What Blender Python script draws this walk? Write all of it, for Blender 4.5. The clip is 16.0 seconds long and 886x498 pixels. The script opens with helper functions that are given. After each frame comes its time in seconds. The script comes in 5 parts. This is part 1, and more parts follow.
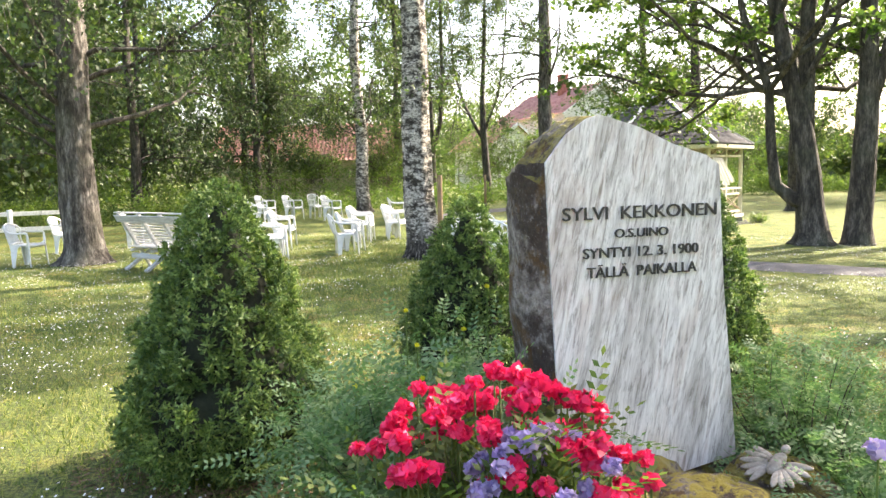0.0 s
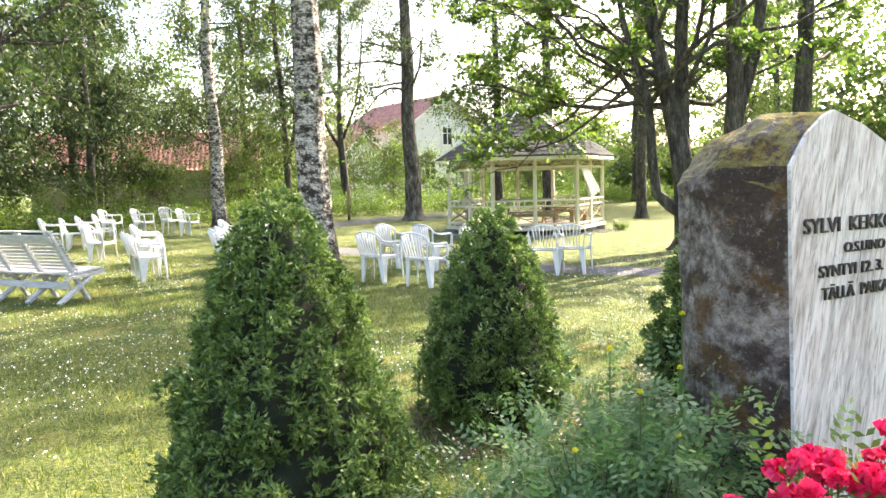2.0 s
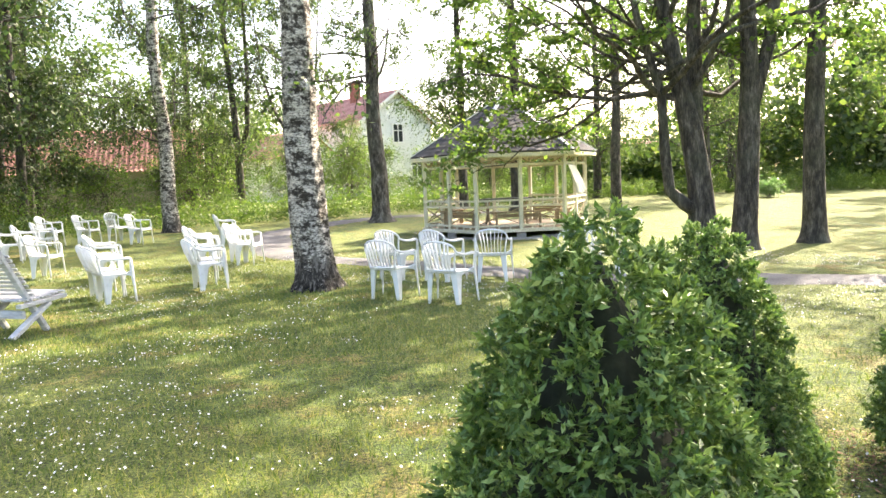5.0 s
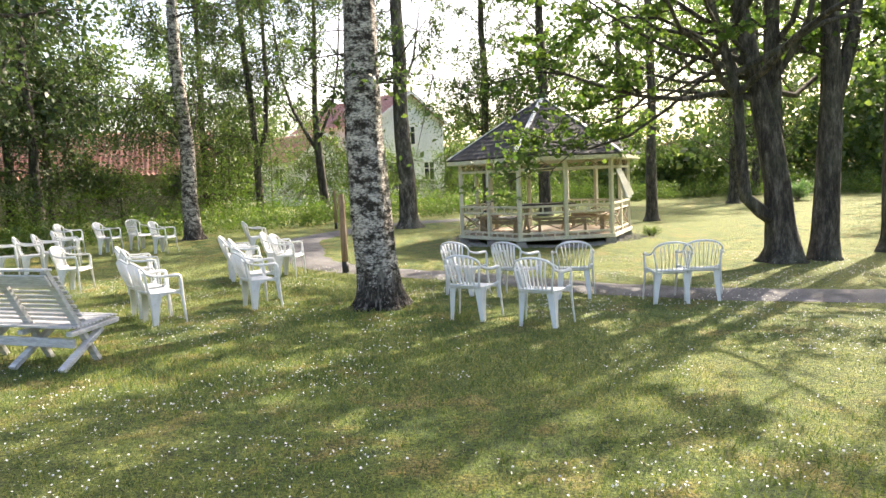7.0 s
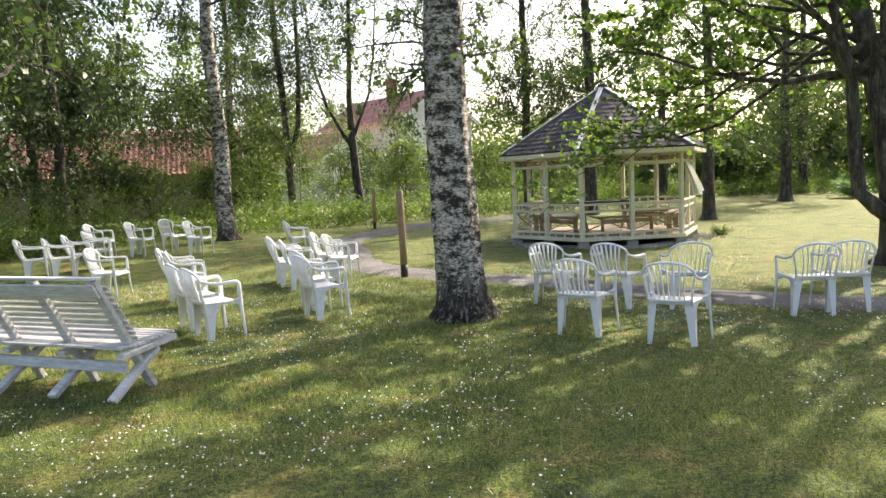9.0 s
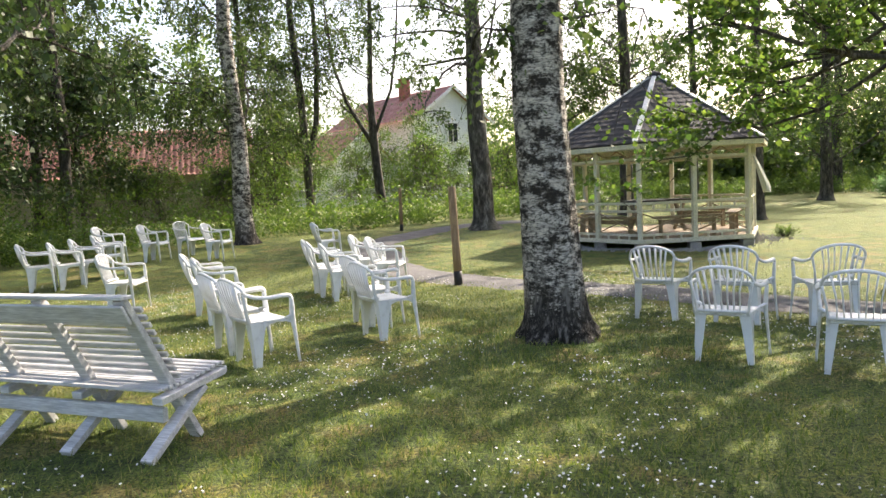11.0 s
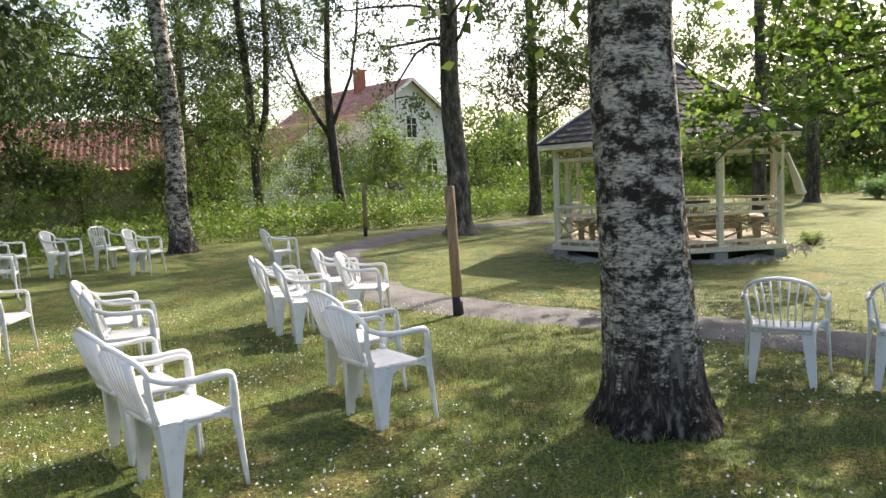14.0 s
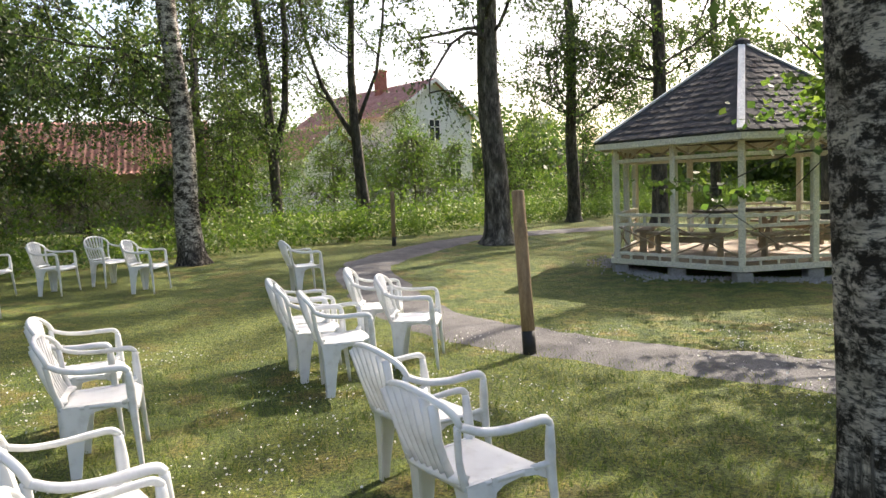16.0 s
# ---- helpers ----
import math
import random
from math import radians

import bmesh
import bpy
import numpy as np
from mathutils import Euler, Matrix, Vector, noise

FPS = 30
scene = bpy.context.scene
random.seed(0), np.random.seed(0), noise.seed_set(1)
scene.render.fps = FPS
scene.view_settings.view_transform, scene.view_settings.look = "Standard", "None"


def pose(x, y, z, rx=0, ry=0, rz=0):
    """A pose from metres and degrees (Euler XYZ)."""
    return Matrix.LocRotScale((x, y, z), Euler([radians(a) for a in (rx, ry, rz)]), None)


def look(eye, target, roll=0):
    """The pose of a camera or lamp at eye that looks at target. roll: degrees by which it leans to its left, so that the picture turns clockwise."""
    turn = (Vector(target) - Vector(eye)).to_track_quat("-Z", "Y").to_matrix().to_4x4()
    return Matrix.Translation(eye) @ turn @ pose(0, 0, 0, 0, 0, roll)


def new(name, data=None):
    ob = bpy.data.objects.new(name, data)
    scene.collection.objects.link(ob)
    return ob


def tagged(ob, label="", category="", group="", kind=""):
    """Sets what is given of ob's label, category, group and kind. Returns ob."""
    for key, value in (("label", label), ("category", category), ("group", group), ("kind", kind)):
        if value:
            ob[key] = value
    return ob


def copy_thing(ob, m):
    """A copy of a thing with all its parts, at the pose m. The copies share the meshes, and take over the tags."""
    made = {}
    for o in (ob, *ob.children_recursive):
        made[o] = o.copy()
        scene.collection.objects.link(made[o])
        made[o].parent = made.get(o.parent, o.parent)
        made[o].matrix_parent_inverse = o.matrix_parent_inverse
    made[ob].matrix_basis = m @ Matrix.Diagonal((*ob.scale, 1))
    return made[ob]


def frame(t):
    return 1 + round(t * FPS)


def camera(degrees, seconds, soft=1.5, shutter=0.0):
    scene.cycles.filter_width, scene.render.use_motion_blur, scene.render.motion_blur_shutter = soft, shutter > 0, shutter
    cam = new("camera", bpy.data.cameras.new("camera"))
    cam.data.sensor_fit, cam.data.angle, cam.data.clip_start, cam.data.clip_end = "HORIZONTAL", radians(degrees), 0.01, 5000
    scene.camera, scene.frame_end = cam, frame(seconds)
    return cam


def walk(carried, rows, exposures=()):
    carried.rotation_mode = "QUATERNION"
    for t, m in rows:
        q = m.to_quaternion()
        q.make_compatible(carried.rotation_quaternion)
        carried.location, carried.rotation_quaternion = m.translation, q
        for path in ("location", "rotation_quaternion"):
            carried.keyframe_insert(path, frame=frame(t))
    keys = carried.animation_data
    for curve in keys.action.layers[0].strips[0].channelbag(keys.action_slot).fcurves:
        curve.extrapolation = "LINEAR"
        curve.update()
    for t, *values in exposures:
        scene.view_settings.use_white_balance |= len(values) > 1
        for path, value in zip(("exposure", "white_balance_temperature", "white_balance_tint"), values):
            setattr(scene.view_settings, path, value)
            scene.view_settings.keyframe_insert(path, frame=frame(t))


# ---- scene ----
cam = camera(62.5, 16.0, 1.5)
PATH = [
    (0, (6.129, -16.29, 1.482), (5.434, -14.425, 1.283), -1.4),
    (0.5, (5.826, -16.302, 1.474), (5.215, -14.405, 1.309), -1.3),
    (1, (5.46, -16.239, 1.494), (5.004, -14.3, 1.314), -1.5),
    (1.5, (5.135, -16.111, 1.52), (4.843, -14.142, 1.327), -1.5),
    (2, (4.796, -16.022, 1.498), (4.544, -14.046, 1.317), -1.6),
    (2.5, (4.625, -15.821, 1.474), (4.433, -13.84, 1.281), -2.2),
    (3, (4.432, -15.671, 1.468), (4.303, -13.684, 1.278), -2.2),
    (3.5, (4.34, -15.43, 1.509), (4.205, -13.444, 1.311), -2.3),
    (4, (4.098, -15.2, 1.546), (3.995, -13.213, 1.348), -2.3),
    (6.3, (2.812, -14.138, 1.626), (2.736, -12.148, 1.44), -2.3),
    (6.5, (2.719, -14.064, 1.652), (2.637, -12.074, 1.464), -2.2),
    (7, (2.396, -13.782, 1.685), (2.321, -11.792, 1.497), -2.4),
    (7.5, (2.136, -13.506, 1.676), (2.034, -11.518, 1.492), -2.6),
    (8, (1.859, -13.207, 1.663), (1.734, -11.219, 1.476), -2.7),
    (8.5, (1.629, -12.868, 1.638), (1.51, -10.881, 1.453), -2.9),
    (9, (1.422, -12.513, 1.628), (1.305, -10.525, 1.442), -2.6),
    (9.5, (1.166, -12.174, 1.583), (1.039, -10.187, 1.403), -2.7),
    (10, (0.925, -11.817, 1.552), (0.803, -9.829, 1.378), -2.9),
    (12.5, (0.044, -9.835, 1.545), (-0.08, -7.847, 1.36), -2.8),
    (13, (0.008, -9.389, 1.523), (-0.115, -7.401, 1.339), -3.0),
    (13.5, (-0.075, -8.937, 1.541), (-0.195, -6.949, 1.357), -2.7),
    (14, (-0.213, -8.413, 1.577), (-0.198, -6.422, 1.388), -2.5),
    (14.5, (-0.331, -7.889, 1.57), (-0.243, -5.901, 1.373), -2.6),
    (15, (-0.496, -7.398, 1.56), (-0.403, -5.408, 1.374), -2.2),
    (15.5, (-0.61, -7.029, 1.588), (-0.545, -5.039, 1.407), -1.9),
    (16, (-0.663, -6.634, 1.577), (-0.692, -4.641, 1.403), -2.5),
]
walk(cam, [(t, look(eye, target, roll)) for t, eye, target, roll in PATH],
     exposures=[(0, 2.34, 7150, 16), (4, 2.65, 7200, 16), (7, 1.88, 7150, 16), (10, 1.6, 7050, 16), (13, 1.53, 6950, 16), (16, 1.35, 6950, 16)])

# ---------------------------------------------------------------- light
SUN_AZ = radians(40)      # clockwise from +y
SUN_EL = radians(38)
world = bpy.data.worlds.new("sky")
scene.world = world
world.use_nodes = True
wn = world.node_tree
sky = wn.nodes.new("ShaderNodeTexSky")
sky.sky_type = 'NISHITA'
sky.sun_disc = False
sky.sun_elevation = SUN_EL
sky.sun_rotation = SUN_AZ
sky.dust_density = 3.5
sky.air_density = 1.0
wn.links.new(sky.outputs[0], wn.nodes["Background"].inputs[0])
wn.nodes["Background"].inputs[1].default_value = 0.15
sun_data = bpy.data.lights.new("sun", 'SUN')
sun_data.energy = 3.9
sun_data.angle = radians(0.55)
sun_data.color = (1.0, 0.94, 0.82)
sun = new("sun", sun_data)
sun_dir = Vector((math.sin(SUN_AZ) * math.cos(SUN_EL), math.cos(SUN_AZ) * math.cos(SUN_EL), math.sin(SUN_EL)))
sun.matrix_world = look(sun_dir * 60, (0, 0, 0))


# ---------------------------------------------------------------- materials
def material(name, build, rough=0.8):
    m = bpy.data.materials.new(name)
    m.use_nodes = True
    nt = m.node_tree
    b = nt.nodes["Principled BSDF"]
    b.inputs["Roughness"].default_value = rough
    build(nt, b)
    return m


def nnode(nt, kind, **kw):
    n = nt.nodes.new(kind)
    for k, v in kw.items():
        n.inputs[k].default_value = v
    return n


def tex_noise(nt, scale, detail=4.0, stretch=None, coords="Object", rough=0.5, warp=0.0):
    tc = nt.nodes.new("ShaderNodeTexCoord")
    n = nnode(nt, "ShaderNodeTexNoise", Scale=scale, Detail=detail, Roughness=rough, Distortion=warp)
    if stretch:
        mp = nt.nodes.new("ShaderNodeMapping")
        mp.inputs["Scale"].default_value = stretch
        nt.links.new(tc.outputs[coords], mp.inputs[0])
        nt.links.new(mp.outputs[0], n.inputs["Vector"])
    else:
        nt.links.new(tc.outputs[coords], n.inputs["Vector"])
    return n.outputs["Fac"]


def ramp(nt, fac, stops):
    r = nt.nodes.new("ShaderNodeValToRGB")
    e = r.color_ramp.elements
    while len(e) < len(stops):
        e.new(0.5)
    for el, (p, c) in zip(e, stops):
        el.position, el.color = p, (*c, 1)
    nt.links.new(fac, r.inputs[0])
    return r.outputs[0]


def mix(nt, fac, a, b, mode='MIX'):
    m = nt.nodes.new("ShaderNodeMix")
    m.data_type, m.blend_type = 'RGBA', mode
    for sock, v in ((m.inputs[0], fac), (m.inputs[6], a), (m.inputs[7], b)):
        if isinstance(v, (int, float)):
            sock.default_value = v
        elif isinstance(v, tuple):
            sock.default_value = (*v, 1)
        else:
            nt.links.new(v, sock)
    return m.outputs[2]


def bump(nt, b, h, strength=0.4, dist=0.01):
    n = nnode(nt, "ShaderNodeBump", Strength=strength, Distance=dist)
    nt.links.new(h, n.inputs["Height"])
    nt.links.new(n.outputs[0], b.inputs["Normal"])


def speckled(name, c1, c2, scale=6.0, fine=60.0, rough=0.8, bmp=0.3, dist=0.01, stretch=None, metal=0.0):
    def f(nt, b):
        big = tex_noise(nt, scale, 5, stretch)
        small = tex_noise(nt, fine, 3, stretch)
        col = ramp(nt, big, [(0.3, c1), (0.7, c2)])
        dark = ramp(nt, small, [(0.3, (0.72, 0.72, 0.72)), (0.65, (1.1, 1.1, 1.1))])
        nt.links.new(mix(nt, 1.0, col, dark, 'MULTIPLY'), b.inputs["Base Color"])
        b.inputs["Metallic"].default_value = metal
        bump(nt, b, small, bmp, dist)
    return material(name, f, rough)


def leaf_mat(name, c1, c2, c3, trans=0.5):
    def f(nt, b):
        g = nt.nodes.new("ShaderNodeNewGeometry")
        col = ramp(nt, g.outputs["Random Per Island"], [(0.0, c1), (0.55, c2), (1.0, c3)])
        patch = ramp(nt, tex_noise(nt, 0.8, 3), [(0.3, (0.75, 0.8, 0.8)), (0.7, (1.15, 1.1, 0.9))])
        col = mix(nt, 1.0, col, patch, 'MULTIPLY')
        nt.links.new(col, b.inputs["Base Color"])
        b.inputs["Roughness"].default_value = 0.5
        t = nt.nodes.new("ShaderNodeBsdfTranslucent")
        warm = mix(nt, 1.0, col, (1.25, 1.4, 0.85), 'MULTIPLY')
        nt.links.new(warm, t.inputs[0])
        ms = nt.nodes.new("ShaderNodeMixShader")
        ms.inputs[0].default_value = trans
        nt.links.new(b.outputs[0], ms.inputs[1])
        nt.links.new(t.outputs[0], ms.inputs[2])
        nt.links.new(ms.outputs[0], nt.nodes["Material Output"].inputs[0])
    return material(name, f, 0.5)


def lawn_build(nt, b):
    big = tex_noise(nt, 0.35, 4)
    mid = tex_noise(nt, 2.2, 5)
    fine = tex_noise(nt, 42, 8, rough=0.7)
    c = ramp(nt, mid, [(0.40, (0.06, 0.105, 0.016)), (0.50, (0.116, 0.168, 0.030)), (0.62, (0.182, 0.172, 0.052))])
    c = mix(nt, ramp(nt, big, [(0.42, (0, 0, 0)), (0.62, (1, 1, 1))]), c, (0.128, 0.172, 0.036))
    tuft = ramp(nt, tex_noise(nt, 9, 6, rough=0.65), [(0.38, (0.70, 0.72, 0.64)), (0.50, (1.03, 1.0, 0.97)), (0.64, (1.38, 1.2, 1.0))])
    c = mix(nt, 1.0, c, tuft, 'MULTIPLY')
    f = ramp(nt, fine, [(0.40, (0.30, 0.33, 0.30)), (0.60, (1.65, 1.55, 1.4))])
    nt.links.new(mix(nt, 1.0, c, f, 'MULTIPLY'), b.inputs["Base Color"])
    bump(nt, b, fine, 1.0, 0.05)


# lawn
M_lawn = material("lawn", lawn_build, 0.9)
M_gravel = speckled("gravel", (0.105, 0.100, 0.097), (0.20, 0.192, 0.186), 3, 55, 0.95, 0.9, 0.02)
M_blade = leaf_mat("grass_blades", (0.05, 0.095, 0.015), (0.15, 0.205, 0.04), (0.36, 0.33, 0.13), 0.4)
M_birchleaf = leaf_mat("birch_leaves", (0.045, 0.08, 0.026), (0.078, 0.125, 0.038), (0.15, 0.19, 0.06), 0.45)
M_mapleleaf = leaf_mat("maple_leaves", (0.052, 0.098, 0.028), (0.088, 0.148, 0.04), (0.165, 0.215, 0.055), 0.6)
# darker copy of the leaf colour, carrying the shade of the left-hand trees
M_shadedleaf = leaf_mat("shaded_leaf_copy", (0.034, 0.062, 0.027), (0.058, 0.095, 0.038), (0.10, 0.14, 0.048), 0.40)
M_under = leaf_mat("undergrowth_leaves", (0.06, 0.11, 0.026), (0.105, 0.17, 0.038), (0.18, 0.235, 0.06), 0.5)
M_needle = leaf_mat("spruce_needles", (0.045, 0.10, 0.028), (0.105, 0.185, 0.05), (0.19, 0.27, 0.08), 0.25)
M_tip = leaf_mat("spruce_fresh_tips", (0.14, 0.235, 0.065), (0.22, 0.32, 0.095), (0.33, 0.41, 0.145), 0.25)
# near-black, to paint the shade in the gaps between spruce tufts
M_gapshade = speckled("spruce_gap_shade", (0.014, 0.020, 0.009), (0.030, 0.034, 0.016), 9, 60, 1.0)
M_rose = leaf_mat("bush_leaves", (0.08, 0.165, 0.07), (0.13, 0.24, 0.105), (0.26, 0.35, 0.21), 0.48)


def birch_build(nt, b):
    tc = nt.nodes.new("ShaderNodeTexCoord")
    patch = tex_noise(nt, 5.8, 12, (1.0, 1.0, 1.45), rough=0.80)
    b.inputs["Specular IOR Level"].default_value = 0.15
    bands = tex_noise(nt, 9.0, 6, (0.45, 0.45, 3.0), rough=0.6)
    fine = tex_noise(nt, 45, 6, (0.5, 0.5, 1.6), rough=0.65)
    fiss = tex_noise(nt, 16, 7, (1.3, 1.3, 0.22), rough=0.65)
    pale = ramp(nt, bands, [(0.38, (0.44, 0.395, 0.34)), (0.54, (0.80, 0.745, 0.66))])
    dark = ramp(nt, fine, [(0.3, (0.012, 0.010, 0.008)), (0.7, (0.07, 0.058, 0.046))])
    m1 = mix(nt, ramp(nt, patch, [(0.46, (1, 1, 1)), (0.54, (0, 0, 0))]), pale, dark)
    m1 = mix(nt, ramp(nt, fine, [(0.40, (0.9, 0.9, 0.9)), (0.50, (0, 0, 0))]), m1, (0.05, 0.045, 0.04))
    sep = nt.nodes.new("ShaderNodeSeparateXYZ")
    nt.links.new(tc.outputs["Object"], sep.inputs[0])
    low = nt.nodes.new("ShaderNodeMapRange")
    for k, v in (("From Min", 0.08), ("From Max", 0.75), ("To Min", 0.36), ("To Max", 0.0)):
        low.inputs[k].default_value = v
    nt.links.new(sep.outputs[2], low.inputs["Value"])
    s1 = nt.nodes.new("ShaderNodeMath")
    s1.operation = 'ADD'
    nt.links.new(fiss, s1.inputs[0])
    nt.links.new(low.outputs[0], s1.inputs[1])
    old = ramp(nt, fiss, [(0.40, (0.014, 0.012, 0.010)), (0.52, (0.055, 0.048, 0.041)), (0.64, (0.24, 0.22, 0.195))])
    col = mix(nt, ramp(nt, s1.outputs[0], [(0.60, (0, 0, 0)), (0.74, (1, 1, 1))]), m1, old)
    nt.links.new(col, b.inputs["Base Color"])
    add = nt.nodes.new("ShaderNodeMath")
    add.operation = 'ADD'
    nt.links.new(patch, add.inputs[0])
    nt.links.new(fiss, add.inputs[1])
    bump(nt, b, add.outputs[0], 1.0, 0.05)


M_birch = material("birch_bark", birch_build, 0.85)


def bark(name, c1, c2, c3):
    def f(nt, b):
        plates = tex_noise(nt, 7, 8, (1.3, 1.3, 0.38), rough=0.7)
        fine = tex_noise(nt, 34, 6, (1.2, 1.2, 0.30), rough=0.65)
        algae = tex_noise(nt, 1.3, 4)
        c = ramp(nt, plates, [(0.40, c1), (0.52, c2), (0.63, c3)])
        k = ramp(nt, fine, [(0.36, (0.45, 0.45, 0.45)), (0.60, (1.15, 1.15, 1.12))])
        c = mix(nt, 1.0, c, k, 'MULTIPLY')
        c = mix(nt, ramp(nt, algae, [(0.5, (0, 0, 0)), (0.75, (0.45, 0.45, 0.45))]), c, (0.10, 0.115, 0.07))
        nt.links.new(c, b.inputs["Base Color"])
        bump(nt, b, plates, 1.0, 0.045)
    return material(name, f, 0.93)


M_greybark = bark("grey_plated_bark", (0.035, 0.028, 0.023), (0.12, 0.105, 0.09), (0.27, 0.25, 0.225))
M_bark = bark("dark_ridged_bark", (0.026, 0.021, 0.017), (0.078, 0.066, 0.055), (0.165, 0.145, 0.123))


def plastic_build(nt, b):
    soil = tex_noise(nt, 9, 6, rough=0.6)
    c = ramp(nt, soil, [(0.30, (0.58, 0.58, 0.56)), (0.48, (0.73, 0.74, 0.74)), (0.8, (0.79, 0.80, 0.80))])
    nt.links.new(c, b.inputs["Base Color"])
    bump(nt, b, tex_noise(nt, 160, 2), 0.05, 0.001)


M_plastic = material("white_plastic", plastic_build, 0.36)
M_benchwood = speckled("weathered_white_paint", (0.42, 0.42, 0.42), (0.66, 0.66, 0.66), 8, 40, 0.7, 0.4, 0.004, (0.3, 3, 3))
M_cream = speckled("cream_paint", (0.70, 0.66, 0.52), (0.80, 0.77, 0.64), 5, 40, 0.6, 0.15, 0.003)
M_whitepaint = speckled("white_paint", (0.74, 0.74, 0.72), (0.82, 0.82, 0.80), 5, 40, 0.6, 0.15, 0.003)
M_shingle = speckled("roof_felt", (0.028, 0.028, 0.031), (0.062, 0.062, 0.066), 4, 90, 0.9, 0.5, 0.006)
M_plank = speckled("pine_plank", (0.30, 0.22, 0.14), (0.42, 0.33, 0.22), 4, 40, 0.7, 0.3, 0.004, (4, 0.4, 4))
M_darkwood = speckled("dark_tabletop", (0.05, 0.04, 0.035), (0.10, 0.085, 0.07), 5, 50, 0.5, 0.2, 0.003)
M_block = speckled("concrete_block", (0.28, 0.27, 0.26), (0.42, 0.41, 0.40), 6, 60, 0.95, 0.6, 0.01)
M_pole = speckled("pole_wood", (0.20, 0.13, 0.075), (0.36, 0.25, 0.15), 7, 50, 0.75, 0.4, 0.006, (4, 4, 0.4))
M_tar = speckled("black_tar", (0.012, 0.011, 0.011), (0.03, 0.028, 0.026), 8, 40, 0.6)
M_cloth = speckled("cream_cloth", (0.72, 0.71, 0.64), (0.82, 0.81, 0.75), 3, 120, 0.9)
M_redtile = speckled("red_roof_tile", (0.40, 0.17, 0.13), (0.62, 0.33, 0.27), 2.5, 14, 0.8, 0.3)
M_housewall = speckled("white_weatherboard", (0.66, 0.68, 0.66), (0.76, 0.77, 0.75), 1.5, 30, 0.8)
M_pinkwall = speckled("pink_weatherboard", (0.60, 0.40, 0.35), (0.72, 0.52, 0.46), 1.5, 30, 0.85)
M_outwall = speckled("grey_render", (0.40, 0.36, 0.28), (0.52, 0.47, 0.38), 1.5, 30, 0.9)
M_chimney = speckled("red_brick", (0.25, 0.09, 0.06), (0.36, 0.14, 0.10), 4, 40, 0.9)
M_window = speckled("window_glass", (0.02, 0.024, 0.028), (0.04, 0.045, 0.05), 2, 8, 0.08, 0.02)


# ---------------------------------------------------------------- mesh helpers
def ground_z(x, y):
    u = y - 0.9 * x
    dip = 0.07 * math.exp(-((x - 4.5) ** 2 + (y - 5.5) ** 2) / 18)
    return 0.45 * (1 - math.exp(-max(0.0, u - 4.5) * 0.085)) - dip


def part(name, bm, mat, parent=None, label="", smooth=True):
    me = bpy.data.meshes.new(name)
    if isinstance(bm, tuple):
        me.from_pydata(bm[0], [], bm[1])
    else:
        bm.to_mesh(me)
        bm.free()
    me.materials.append(mat)
    if smooth:
        me.shade_smooth()
    ob = new(name, me)
    if parent:
        ob.parent = parent
    if label:
        ob["label"] = label
    return ob


def empty(name, m=None):
    e = new(name)
    e.empty_display_size = 0.2
    if m is not None:
        e.matrix_basis = m
    return e


def box(bm, cx, cy, cz, sx, sy, sz, m=None, bev=0.0):
    r = bmesh.ops.create_cube(bm, size=1.0)
    vs = r["verts"]
    for v in vs:
        v.co = Vector((v.co.x * sx + cx, v.co.y * sy + cy, v.co.z * sz + cz))
    if bev:
        es = list({e for v in vs for e in v.link_edges})
        g = bmesh.ops.bevel(bm, geom=es, offset=bev, segments=1, affect='EDGES')
        vs = list({v for f in g["faces"] for v in f.verts} | {v for v in vs if v.is_valid})
    if m is not None:
        for v in vs:
            v.co = m @ v.co
    return vs


def box_bm(*a, **k):
    bm = bmesh.new()
    box(bm, *a, **k)
    return bm


def beam(a, b, w, h, bev=0.004, up=(0, 0, 1)):
    """A squared bar from a to b; w across, h along up."""
    a, b = Vector(a), Vector(b)
    d = b - a
    z = d.normalized()
    x = Vector(up).cross(z)
    if x.length < 1e-4:
        x = Vector((1, 0, 0))
    x.normalize()
    y = z.cross(x)
    m = Matrix((x, y, z)).transposed().to_4x4()
    m.translation = (a + b) / 2
    return box_bm(0, 0, 0, w, h, d.length, m=m, bev=bev)


def tube(pts, radii, sides=8, flat=1.0, bm=None, rough=0.0, cap=True):
    """A tapered tube along pts. flat squeezes it in its second direction."""
    bm = bm or bmesh.new()
    pts = [Vector(p) for p in pts]
    rings = []
    ref = Vector((0.123, 0.98, 0.1))
    for i, p in enumerate(pts):
        t = (pts[min(i + 1, len(pts) - 1)] - pts[max(i - 1, 0)]).normalized()
        x = ref - t * ref.dot(t)
        if x.length < 0.05:
            x = Vector((1, 0, 0)) - t * t.x
        x.normalize()
        ref = x
        y = t.cross(x)
        ring = []
        for k in range(sides):
            a = 2 * math.pi * k / sides
            r = radii[i]
            if rough:
                r *= 1 + rough * noise.noise(Vector((math.cos(a) * 2.2 + p.x, math.sin(a) * 2.2 + p.y, p.z * 1.3))) + (0.16 * math.exp(-max(0, p.z) / 0.2) * math.sin(a * 5 + 7 * rough + p.z * 2) if p.z < 0.7 else 0)
            ring.append(bm.verts.new(p + x * (math.cos(a) * r) + y * (math.sin(a) * r * flat)))
        rings.append(ring)
    for a, b in zip(rings, rings[1:]):
        for k in range(sides):
            bm.faces.new((a[k], a[(k + 1) % sides], b[(k + 1) % sides], b[k]))
    if cap:
        bm.faces.new(rings[0][::-1])
        bm.faces.new(rings[-1])
    return bm


